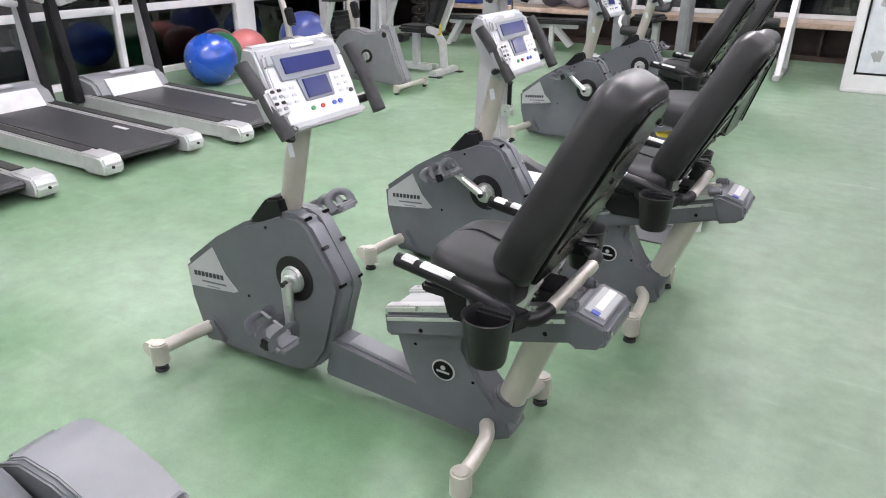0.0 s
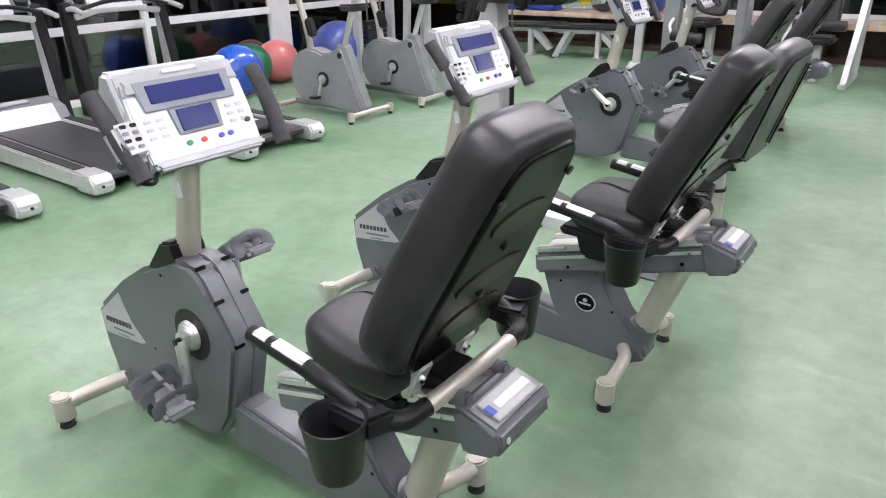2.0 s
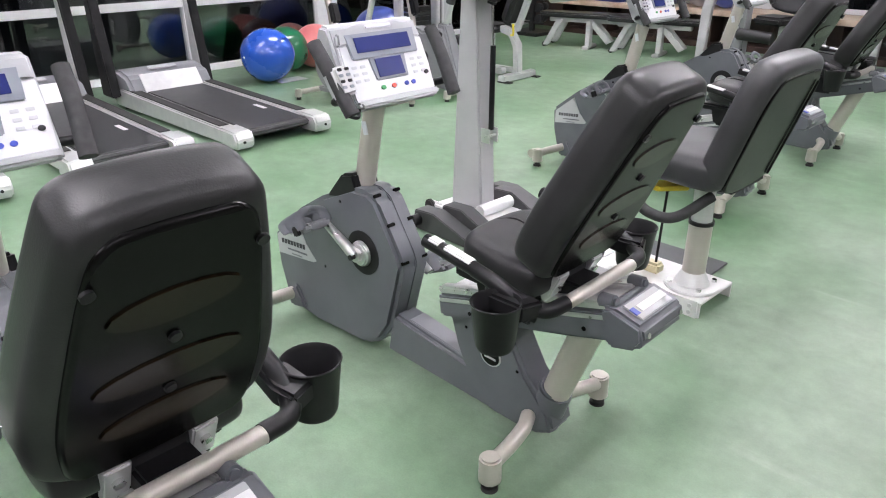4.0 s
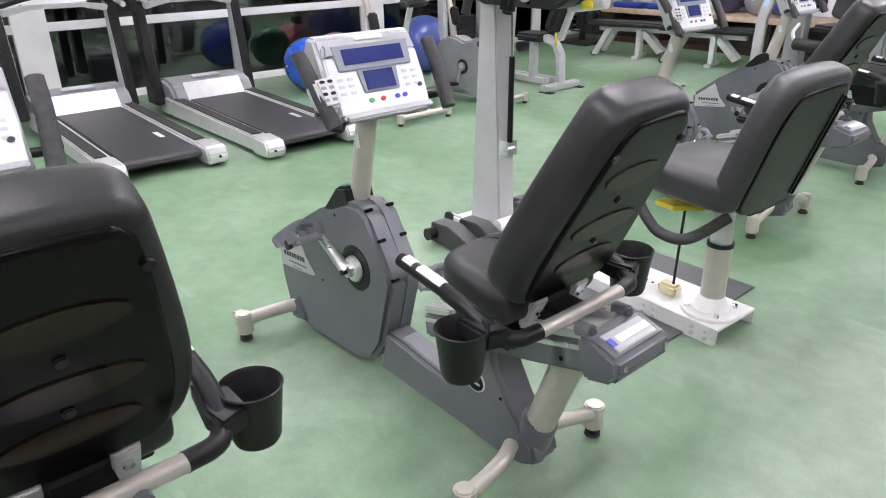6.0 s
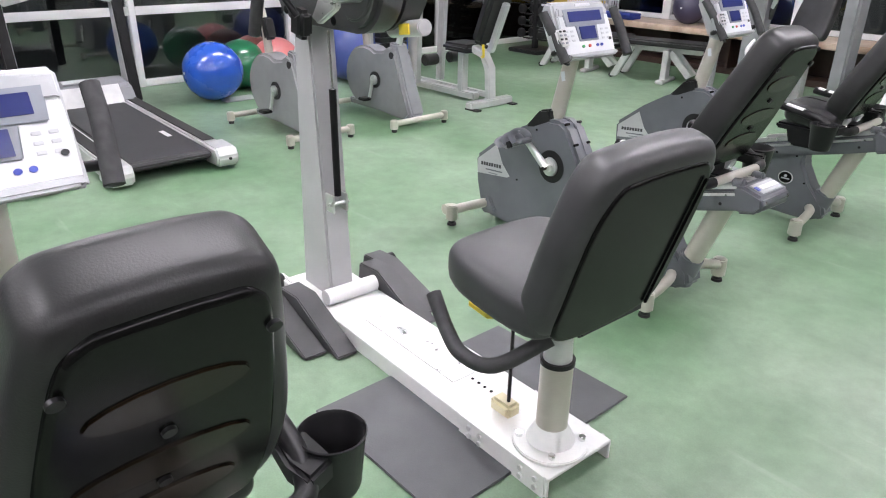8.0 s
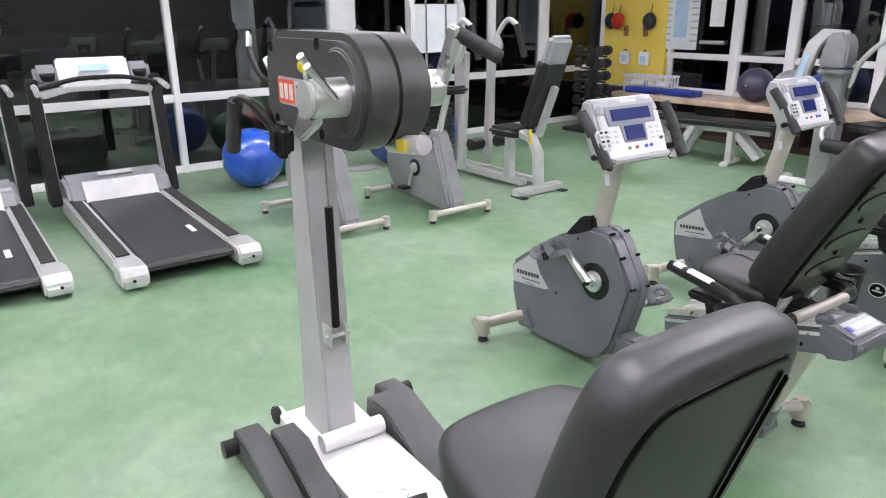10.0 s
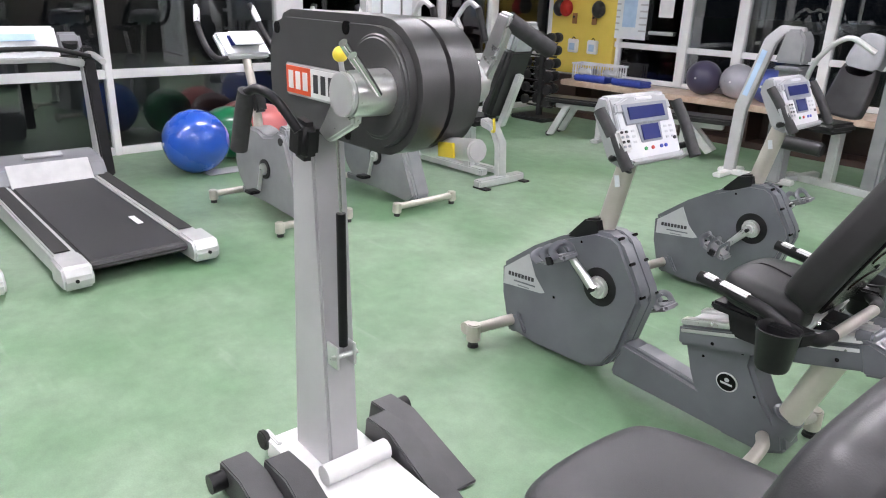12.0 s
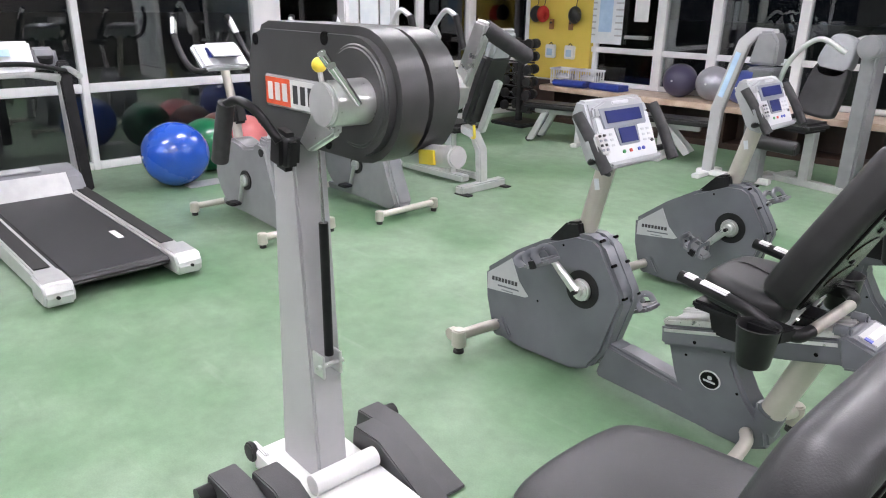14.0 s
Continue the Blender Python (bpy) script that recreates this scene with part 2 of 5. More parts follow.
def tube(points, r, r_end=None, seg=12, smooth=True, wide=1.0):
    """A rod of radius r along a line; wide stretches its section sideways."""
    pts = curve_points(points) if smooth else [Vector(p) for p in points]
    bm = bmesh.new()
    rings = []
    side = None
    for i, p in enumerate(pts):
        d = (pts[min(i + 1, len(pts) - 1)] - pts[max(i - 1, 0)]).normalized()
        if side is None:
            side = d.cross(Vector((0, 0, 1)) if abs(d.z) < 0.9 else Vector((1, 0, 0))).normalized()
        side = (side - d * side.dot(d)).normalized()
        up = d.cross(side)
        rad = r if r_end is None else r + (r_end - r) * i / (len(pts) - 1)
        rings.append([bm.verts.new(p + rad * (wide * math.cos(a) * side + math.sin(a) * up)) for a in (2 * math.pi * k / seg for k in range(seg))])
    for u, v in zip(rings, rings[1:]):
        for k in range(seg):
            bm.faces.new((u[k], u[(k + 1) % seg], v[(k + 1) % seg], v[k]))
    bm.faces.new(rings[0][::-1])
    bm.faces.new(rings[-1])
    bmesh.ops.recalc_face_normals(bm, faces=bm.faces)
    return bm


def rod(a, b, r, r_end=None, seg=20, bevel=0.0):
    bm = tube([a, b], r, r_end, seg, smooth=False)
    if bevel:
        soften(bm, bevel, 2, [e for e in bm.edges if any(len(f.verts) > 4 for f in e.link_faces)])
    return bm


def ball(centre, r, squash=1.0, u=32, v=20):
    bm = bmesh.new()
    bmesh.ops.create_uvsphere(bm, u_segments=u, v_segments=v, radius=r)
    bmesh.ops.scale(bm, vec=(1, 1, squash), verts=bm.verts)
    bmesh.ops.translate(bm, vec=centre, verts=bm.verts)
    return bm


def lathe(profile, seg=24):
    """A profile of radius, z turned round the z axis."""
    bm = bmesh.new()
    rings = [[bm.verts.new((max(r, 0.0005) * math.cos(2 * math.pi * k / seg), max(r, 0.0005) * math.sin(2 * math.pi * k / seg), z)) for k in range(seg)] for r, z in profile]
    for a, b in zip(rings, rings[1:]):
        for k in range(seg):
            bm.faces.new((a[k], a[(k + 1) % seg], b[(k + 1) % seg], b[k]))
    bmesh.ops.recalc_face_normals(bm, faces=bm.faces)
    return bm


def cushion(outline, a, b, rounding, axis="x", steps=5, dome=0.0):
    """A padded shape: a smooth closed outline drawn out from a to b with softly rounded rims; dome swells the b side."""
    put = {"y": lambda p, q, d: (p, d, q), "z": lambda p, q, d: (p, q, d), "x": lambda p, q, d: (d, p, q)}[axis]
    pts = [Vector(p) for p in outline]
    n = len(pts)
    line = []
    for i in range(n):
        p0, p1, p2, p3 = pts[i - 1], pts[i], pts[(i + 1) % n], pts[(i + 2) % n]
        for k in range(steps):
            s = k / steps
            line.append(0.5 * (2 * p1 + (p2 - p0) * s + (2 * p0 - 5 * p1 + 4 * p2 - p3) * s * s + (3 * p1 - p0 - 3 * p2 + p3) * s ** 3))
    m = len(line)
    area = sum(line[i].x * line[(i + 1) % m].y - line[(i + 1) % m].x * line[i].y for i in range(m))
    turn = 1 if area > 0 else -1
    inward = []
    for i in range(m):
        d = (line[(i + 1) % m] - line[i - 1]).normalized()
        inward.append(Vector((-d.y, d.x)) * turn)
    sign = 1 if b > a else -1
    arc = [radians(90 * k / 5) for k in range(6)]
    rims = [(rounding * 1.15, a)] + [(rounding * (1 - math.sin(q)), a + sign * rounding * (1 - math.cos(q))) for q in arc]
    rims += [(rounding * (1 - math.cos(q)), b - sign * rounding * (1 - math.sin(q))) for q in arc] + [(rounding * 1.25, b + sign * dome * 0.3)]
    bm = bmesh.new()
    rings = [[bm.verts.new(put(*(line[i] + inward[i] * inset), depth)) for i in range(m)] for inset, depth in rims]
    for u, v in zip(rings, rings[1:]):
        for i in range(m):
            bm.faces.new((u[i], u[(i + 1) % m], v[(i + 1) % m], v[i]))
    bm.faces.new(rings[0][::-1])
    bm.faces.new(rings[-1])
    bmesh.ops.recalc_face_normals(bm, faces=bm.faces)
    return bm


def moved(bm, m):
    bmesh.ops.transform(bm, matrix=m, verts=bm.verts)
    return bm


def joined(*meshes):
    bm = meshes[0]
    for other in meshes[1:]:
        tmp = bpy.data.meshes.new("tmp")
        other.to_mesh(tmp)
        other.free()
        bm.from_mesh(tmp)
        bpy.data.meshes.remove(tmp)
    return bm


def part(name, bm, mat, parent=None, label="", m=None, sharp=38):
    me = bpy.data.meshes.new(name)
    bm.to_mesh(me)
    bm.free()
    me.materials.append(mat)
    me.shade_smooth()
    me.set_sharp_from_angle(angle=radians(sharp))
    ob = new(name, me)
    if parent:
        ob.parent = parent
    if m is not None:
        ob.matrix_basis = m
    return tagged(ob, label)


def thing(name, m, label, category, group=""):
    ob = new(name)
    ob.matrix_basis = m
    ob.empty_display_size = 0.1
    return tagged(ob, label, category, group)


def structure(name, bm, mat, label, category):
    return tagged(part(name, bm, mat), label, category, kind="structure")

# ---- the room ----
WX, FY, EX, BY = -7.1, 11.35, 3.2, -3.2
structure("floor", box(((WX + EX) / 2, (BY + FY) / 2, -0.05), (EX - WX + 0.4, FY - BY + 0.4, 0.1)), FLOOR, "mottled green rubber sports flooring, slightly shiny", "floor")
structure("ceiling", box(((WX + EX) / 2, (BY + FY) / 2, CEILING + 0.05), (EX - WX + 0.4, FY - BY + 0.4, 0.1)), CEIL, "plain white ceiling above the gym", "ceiling")
# east and south walls are unseen additions, kept dark so black parts reflect less
structure("unseen_wall_east", box((EX + 0.1, (BY + FY) / 2, CEILING / 2), (0.2, FY - BY, CEILING)), UNSEEN_WALL, "unseen dark taupe wall, added to close the room and deepen blacks", "wall")
structure("unseen_wall_south", box(((WX + EX) / 2, BY - 0.1, CEILING / 2), (EX - WX, 0.2, CEILING)), UNSEEN_WALL, "unseen dark taupe wall, added to close the room and deepen blacks", "wall")
structure("ground", box((-2, 4, -0.3), (160, 160, 0.1)), material("night_asphalt", (0.03, 0.03, 0.03), (0.045, 0.045, 0.045), 0.8, scale=2), "dark ground outside the windows", "ground")


def ceiling_light(x, y):
    e = thing("ceiling_light", pose(x, y, CEILING), "long white fluorescent ceiling light with a glowing diffuser", "light", "ceiling lights")
    part("frame", joined(box((0, -0.7, -0.03), (0.30, 0.03, 0.06), 0.005), box((0, 0.7, -0.03), (0.30, 0.03, 0.06), 0.005), box((-0.14, 0, -0.03), (0.02, 1.37, 0.06)), box((0.14, 0, -0.03), (0.02, 1.37, 0.06))), FRAME_WHITE, e)
    part("diffuser", box((0, 0, -0.025), (0.256, 1.366, 0.04), 0.008), LIGHT, e)
    return e


first_light = ceiling_light(-5.2, -1.3)
for lx in (-5.2, -2.9, -0.6, 1.7):
    for ly in (-1.3, 1.2, 3.7, 6.2, 8.7):
        if (lx, ly) != (-5.2, -1.3):
            copy_thing(first_light, pose(lx, ly, CEILING))


def glazing(name, along, start, end, fixed, rails, posts, label, sill=0.0):
    """A glazed wall: posts and rails of white profiles with panes between. along is the axis on which it runs."""
    e = tagged(thing(name, pose(0, 0, 0), label, "window"), kind="structure")

    def bar(a0, a1, z0, z1, deep=0.08, shift=0.0):
        c, s = ((a0 + a1) / 2, (z0 + z1) / 2), (a1 - a0, z1 - z0)
        return box((fixed + shift, c[0], c[1]), (deep, s[0], s[1]), 0.006) if along == "y" else box((c[0], fixed + shift, c[1]), (s[0], deep, s[1]), 0.006)
    for p, w in posts:
        part("post", bar(p - w / 2, p + w / 2, sill, CEILING, 0.10), FRAME_WHITE, e)
    for z, h in rails:
        last = start
        for p, w in [*posts, (end, 0)]:
            if p - w / 2 - last > 0.05:
                part("rail", bar(last, p - w / 2, z - h / 2, z + h / 2, 0.07), FRAME_WHITE, e)
            last = p + w / 2
    levels = [r[0] for r in rails]
    stops = [start] + [p for p, w in posts] + [end]
    for a, b in zip(stops, stops[1:]):
        if b - a > 0.1:
            for z0, z1 in zip(levels, levels[1:]):
                g = part("pane", bar(a + 0.01, b - 0.01, z0 + 0.01, z1 - 0.01, 0.008), GLASS, e, "dark night window pane")
                g.visible_shadow = False
    return e


glazing("window_1", "y", BY, FY, WX, [(0.035, 0.07), (0.745, 0.08), (2.80, 0.10)], [(-1.09, 0.06), (1.05, 0.06), (3.19, 0.30), (5.21, 0.06), (7.10, 0.32), (9.28, 0.09), (10.21, 0.14)], "tall dark windows in white frames, mirroring the gym at night")
glazing("window_2", "x", WX + 0.05, EX, FY, [(0.53, 0.06), (0.96, 0.07), (2.80, 0.10)], [(-6.99, 0.10), (-5.82, 0.05), (-4.88, 0.12), (-4.17, 0.12), (-3.19, 0.10), (-1.30, 0.10), (0.10, 0.10), (1.60, 0.10)], "dark windows in white frames above the wooden ledge", sill=0.5)
structure("wall_north", box(((WX + EX) / 2, FY + 0.02, 0.245), (EX - WX, 0.12, 0.49)), DARKWOOD, "dark brown low wall below the windows", "wall")
structure("wall_yellow", box((-6.41, FY + 0.01, 1.65), (1.07, 0.16, 2.25), 0.004), WALL_YELLOW, "yellow painted wall panel between the windows", "wall")

# the ledge along the windows
ledge = thing("window_ledge", pose(0, 0, 0), "long worn wooden ledge with dark open compartments under it", "ledge")
part("top", box((-2.60, 11.00, 0.465), (7.3, 0.60, 0.07), 0.012), LEDGE_TOP, ledge, "pale worn wooden board")
part("back_panel", box((-2.60, 11.22, 0.215), (7.26, 0.03, 0.43)), DARKWOOD, ledge)
part("plinth", box((-2.60, 11.04, 0.035), (7.26, 0.32, 0.07), 0.004), DARKWOOD, ledge)
for i in range(10):
    part("divider", box((-6.10 + i * 0.80, 11.02, 0.25), (0.03, 0.36, 0.36), 0.003), DARKWOOD, ledge)

# ---- exercise balls ----
def exercise_ball(x, y, r, mat, label, z=0.0):
    e = thing("exercise_ball", pose(x, y, z), label, "ball", "exercise balls")
    part("skin", ball((0, 0, r * 0.975), r, 0.975), mat, e)
    part("valve", rod((0, -r * 0.99, r), (0, -r * 1.008, r), 0.012, seg=12), LABEL, e)


exercise_ball(-6.04, 5.53, 0.28, BALL_BLUE, "shiny royal blue exercise ball on the floor")
exercise_ball(-6.40, 6.00, 0.25, BALL_GREEN, "shiny green exercise ball behind the blue one")
exercise_ball(-6.35, 6.37, 0.25, BALL_PINK, "matt coral pink exercise ball on the floor")
exercise_ball(-6.78, 6.33, 0.24, BALL_BROWN, "dark maroon exercise ball against the window")
exercise_ball(-6.08, 7.13, 0.33, BALL_NAVY, "large indigo exercise ball on the floor")
exercise_ball(-6.32, 7.81, 0.27, BALL_BLUE, "blue exercise ball beside the weight machine")
exercise_ball(-3.96, 11.02, 0.20, BALL_SILVER, "silver grey exercise ball lying on the ledge", 0.5)
exercise_ball(-4.38, 11.02, 0.20, BALL_PLUM, "dark plum exercise ball lying on the ledge", 0.5)
exercise_ball(-3.61, 11.02, 0.19, BALL_NAVY, "dark blue exercise ball lying on the ledge", 0.5)


# ---- treadmills ----
def treadmill(x, y, label):
    e = thing("treadmill", pose(x, y, 0), label, "treadmill", "treadmills by the window")
    part("deck", prism([(-0.1, 0.05), (-0.1, 0.125), (-1.95, 0.165), (-2.05, 0.05)], -0.30, 0.30, 0.006), BLACK, e)
    part("running_belt", prism([(-0.03, 0.075), (0.0, 0.105), (-0.03, 0.135), (-1.72, 0.178), (-1.72, 0.08)], -0.27, 0.27, 0.012, segments=3), BELT, e)
    part("belt_label", box((-0.55, 0.17, 0.1515), (0.16, 0.035, 0.003), turn=(0, 1.4, 0)), LABEL, e, "small white printed label")
    for s in (-1, 1):
        rail = part("side_rail", prism([(-0.06, 0.03), (-0.06, 0.14), (-1.85, 0.185), (-2.0, 0.16), (-2.0, 0.03)], s * 0.275, s * 0.405, 0.012), SILVER, e, "silver painted side rail")
        part("foot_strip", prism([(-0.22, 0.147), (-0.22, 0.153), (-1.80, 0.192), (-1.80, 0.180)], s * 0.305, s * 0.385), RUBBER, rail, "black ribbed foot strip")
        cap = part("end_cap", prism([(0.06, 0.025), (0.075, 0.09), (0.04, 0.150), (-0.16, 0.158), (-0.16, 0.02)], s * 0.272, s * 0.425, 0.014, segments=3), SILVER, e, "pale moulded end cap")
        part("screw", rod((0.06, s * 0.36, 0.075), (0.079, s * 0.36, 0.078), 0.010, seg=10), BLACK, cap)
        part("rear_foot", rod((-0.05, s * 0.35, 0), (-0.05, s * 0.35, 0.03), 0.03), RUBBER, e)
        part("front_wheel", rod((-1.9, s * 0.31, 0.035), (-1.9, s * 0.37, 0.035), 0.035), RUBBER, e)
        post = part("upright", prism([(-1.86, 0.12), (-2.06, 0.12), (-2.10, 1.08), (-2.02, 1.08)], s * 0.405, s * 0.49, 0.01), BLACK, e, "black upright")
        part("inlay", prism([(-1.89, 0.16), (-2.05, 0.16), (-2.09, 1.04), (-2.035, 1.04)], s * 0.400, s * 0.408), SILVER, post, "silver facing strip")
        part("handrail", tube([(-2.05, s * 0.44, 1.02), (-1.90, s * 0.45, 1.03), (-1.72, s * 0.46, 0.995)], 0.022), SILVER, e, "silver handrail with a dark end")
        part("speaker", box((-2.07, s * 0.335, 1.10), (0.10, 0.18, 0.16), 0.03, (0, -22, 0), 3), HOUSING_LIGHT, e)
        part("cup_holder", rod((-2.035, s * 0.335, 1.08), (-2.02, s * 0.335, 1.12), 0.055), BLACK, e)
    part("motor_hood", prism([(-1.66, 0.165), (-1.76, 0.30), (-1.95, 0.345), (-2.12, 0.30), (-2.16, 0.04), (-1.70, 0.04)], -0.385, 0.385, 0.03, segments=3), HOUSING_LIGHT, e, "grey motor hood")
    part("hood_plate", prism([(-1.640, 0.17), (-1.748, 0.314), (-1.756, 0.308), (-1.66, 0.17)], -0.27, 0.27, 0.002), SILVER, e, "silver front plate")
    part("hood_badge", box((-1.86, 0.0, 0.338), (0.07, 0.26, 0.012), 0.004, (0, 13, 0)), PANEL, e)
    con = part("console", prism([(-1.99, 1.00), (-2.08, 1.225), (-2.14, 1.22), (-2.16, 1.02)], -0.26, 0.26, 0.015), CONSOLE, e, "white console")
    part("display", box((-2.022, 0.0, 1.15), (0.008, 0.22, 0.05), 0.002, (0, -22, 0)), PAPER_BLUE, con, "pale blue lit display")
    for i in range(5):
        part("key", box((-1.998, -0.16 + 0.08 * i, 1.06), (0.008, 0.045, 0.022), 0.002, (0, -22, 0)), PANEL, con)
    part("lower_cover", prism([(-0.42, 0.985), (-0.2, 1.015), (0.2, 1.015), (0.42, 0.985), (0.40, 0.93), (0.2, 0.975), (-0.2, 0.975), (-0.40, 0.93)], -2.10, -1.98, 0.01, axis="x"), SILVER, e, "silver curved cover below the console")
    part("heart_rate_bar", tube([(-1.90, -0.46, 1.01), (-1.86, -0.20, 1.075), (-1.85, 0, 1.085), (-1.86, 0.20, 1.075), (-1.90, 0.46, 1.01)], 0.018), BLACK, e, "dark curved heart rate bar")
    return e


treadmill(-4.00, 4.300, "grey and silver treadmill with a black belt, beside the blue ball")
treadmill(-4.15, 3.225, "grey and silver treadmill with a black belt, facing the window")
treadmill(-4.12, 2.04, "grey and silver treadmill with a black belt, in the row")
treadmill(-4.15, 0.90, "grey and silver treadmill at the end of the row")


# ---- recumbent bikes ----
def lean(x, z, slope=17.0):
    """A pose on the tilted seat rail."""
    return pose(x, 0, z, 0, -slope, 0)


def foot(e, x, s, name="foot"):
    f = part(name, joined(rod((x, s * 0.28, 0.03), (x, s * 0.28, 0.117), 0.034, 0.032, 20, 0.006)), TUBE, e, "champagne end cap")
    part("levelling_foot", joined(rod((x, s * 0.28, 0.0), (x, s * 0.28, 0.012), 0.026, 0.024), rod((x, s * 0.28, 0.012), (x, s * 0.28, 0.032), 0.016)), RUBBER, f, "black rubber levelling foot")
    return f


def crank_set(e, s, angle):
    """Crank and pedal on one side; the angle is measured from straight down towards the front."""
    cx, cz, ln = -0.785, 0.428, 0.172
    a = radians(angle)
    px, pz = cx - ln * math.sin(a), cz - ln * math.cos(a)
    part("crank_disc", joined(rod((cx, s * 0.062, cz), (cx, s * 0.071, cz), 0.086, seg=32, bevel=0.003)), BLACK, e, "black recessed disc")
    part("crank_hub", joined(rod((cx, s * 0.069, cz), (cx, s * 0.092, cz), 0.050, 0.044, 28, 0.006), rod((cx, s * 0.090, cz), (cx, s * 0.110, cz), 0.024, seg=16)), ALU, e, "silver hub")
    arm = part("crank_arm", rod((cx, s * 0.106, cz), (px, s * 0.118, pz), 0.022, 0.014, 12), ALU, e, "silver crank arm")
    part("bolt", rod((cx, s * 0.108, cz), (cx, s * 0.131, cz), 0.010, seg=10), BLACK, arm)
    py = s * 0.183
    up = pose(px, py, pz, 0, 20 if angle < 60 else -25, 0) @ Matrix.Diagonal((1.22, 1.10, 0.70, 1))
    ped = part("pedal", box((0, 0, 0), (0.115, 0.092, 0.040), 0.012), HOUSING_LIGHT, e, "grey plastic pedal", up)
    part("spindle", rod((0, -s * 0.075, 0), (0, 0, 0), 0.008, seg=10), CHROME, ped)
    part("toe_cage", tube([(-0.050, -0.047, 0.0), (-0.072, -0.042, 0.045), (-0.070, 0, 0.066), (-0.072, 0.042, 0.045), (-0.050, 0.047, 0.0)], 0.005, seg=8, wide=4.0), HOUSING, ped, "grey ribbed foot strap")
    part("foot_strap", tube([(-0.012, -0.047, 0.0), (-0.026, -0.045, 0.052), (-0.026, 0, 0.076), (-0.026, 0.045, 0.052), (-0.012, 0.047, 0.0)], 0.004, seg=8, wide=5.0), HOUSING, ped, "grey ribbed foot strap")
    part("foot_strap", tube([(0.030, -0.047, 0.0), (0.020, -0.046, 0.060), (0.020, 0, 0.084), (0.020, 0.046, 0.060), (0.030, 0.047, 0.0)], 0.004, seg=8, wide=5.0), HOUSING, ped, "grey ribbed foot strap")
    part("strap_tongue", box((-0.02, 0, 0.079), (0.10, 0.012, 0.006), 0.002), HOUSING_LIGHT, ped)
    part("buckle", box((0.0, s * 0.052, 0.0), (0.03, 0.012, 0.05), 0.004), BLACK, ped)


def recumbent_bike(x, y, angle, label, turn=0.0, slide=0.0):
    """slide: how far the seat stands back along its rail."""
    e = thing("recumbent_bike", pose(x, y, 0, 0, 0, turn), label, "exercise bike", "recumbent bikes in a row")
    # front housing
    outline = [(-1.337, 0.356), (-1.327, 0.21), (-1.297, 0.105), (-1.257, 0.037), (-1.10, 0.022), (-0.79, 0.040), (-0.70, 0.085), (-0.640, 0.170), (-0.565, 0.435), (-0.580, 0.475), (-0.690, 0.650), (-0.735, 0.672), (-0.82, 0.668), (-1.00, 0.590), (-1.15, 0.500)]
    body = part("housing", prism(outline, -0.082, 0.082, 0.018, segments=4), HOUSING, e, "dark grey moulded flywheel housing", pose(-0.02, 0, 0) @ Matrix.Diagonal((1, 0.83, 0.985, 1)))
    part("spine", prism([(-0.70, 0.082), (-0.636, 0.170), (-0.561, 0.435), (-0.576, 0.477), (-0.687, 0.653), (-0.735, 0.676), (-0.82, 0.673), (-0.82, 0.60), (-0.70, 0.45)], -0.003, 0.040, 0.004), HOUSING, body, "dark grey centre cover")
    for s in (-1, 1):
        part("swoosh_panel", prism([(-1.312, 0.345), (-1.165, 0.458), (-1.115, 0.36), (-1.055, 0.302), (-1.075, 0.292), (-1.312, 0.262)], s * 0.080, s * 0.0845), PANEL, body, "pale grey decal panel")
        for k in range(8):
            q = -1.283 + k * 0.0205
            part("mark_block", prism([(q, 0.336 + k * 0.0019), (q + 0.0155, 0.3375 + k * 0.0019), (q + 0.0155, 0.3175 + k * 0.0019), (q, 0.316 + k * 0.0019)], s * 0.0835, s * 0.0858), INK, body, "dark block of brand lettering")
        part("small_print_bar", prism([(-1.245, 0.303), (-1.115, 0.315), (-1.112, 0.308), (-1.245, 0.296)], s * 0.0835, s * 0.0858), HOUSING, body)
        part("small_print_bar", prism([(-1.22, 0.287), (-1.15, 0.293), (-1.148, 0.287), (-1.22, 0.281)], s * 0.0835, s * 0.0858), HOUSING_LIGHT, body)
        for vx, vz, a in ((-0.640, 0.570, -57), (-0.574, 0.448, -75), (-0.705, 0.660, -40)):
            part("vent_slot", box((vx, s * 0.052, vz), (0.012, 0.040, 0.012), 0.003, (0, a + 90, 0)), BLACKGLOSS, body)
        for vx, vz in ((-0.88, 0.60), (-1.0, 0.30)):
            part("screw_hole", rod((vx, s * 0.078, vz), (vx, s * 0.0828, vz), 0.006, seg=8), BLACKGLOSS, body)
        part("skirt", prism([(-1.25, 0.035), (-1.28, 0.10), (-1.20, 0.155), (-1.14, 0.06)], s * 0.070, s * 0.098, 0.010), HOUSING, body)
        crank_set(e, s, angle if s < 0 else angle + 180)
        part("front_strut", tube([(-1.245, s * 0.03, 0.100), (-1.275, s * 0.15, 0.094), (-1.30, s * 0.275, 0.086)], 0.026), TUBE, e, "champagne stabiliser tube")
        foot(e, -1.30, s, "front_foot")
        part("transport_wheel", joined(rod((-1.345, s * 0.262, 0.078), (-1.345, s * 0.295, 0.078), 0.030), box((-1.322, s * 0.28, 0.088), (0.05, 0.036, 0.034), 0.008)), TUBE, e, "small transport wheel and bracket")
        part("rear_strut", tube([(-0.03, s * 0.07, 0.125), (0.0, s * 0.13, 0.13), (0.005, s * 0.20, 0.11), (0.0, s * 0.262, 0.088), (0.0, s * 0.28, 0.075)], 0.023), TUBE, e, "bent champagne stabiliser tube")
        foot(e, 0.0, s, "rear_foot")
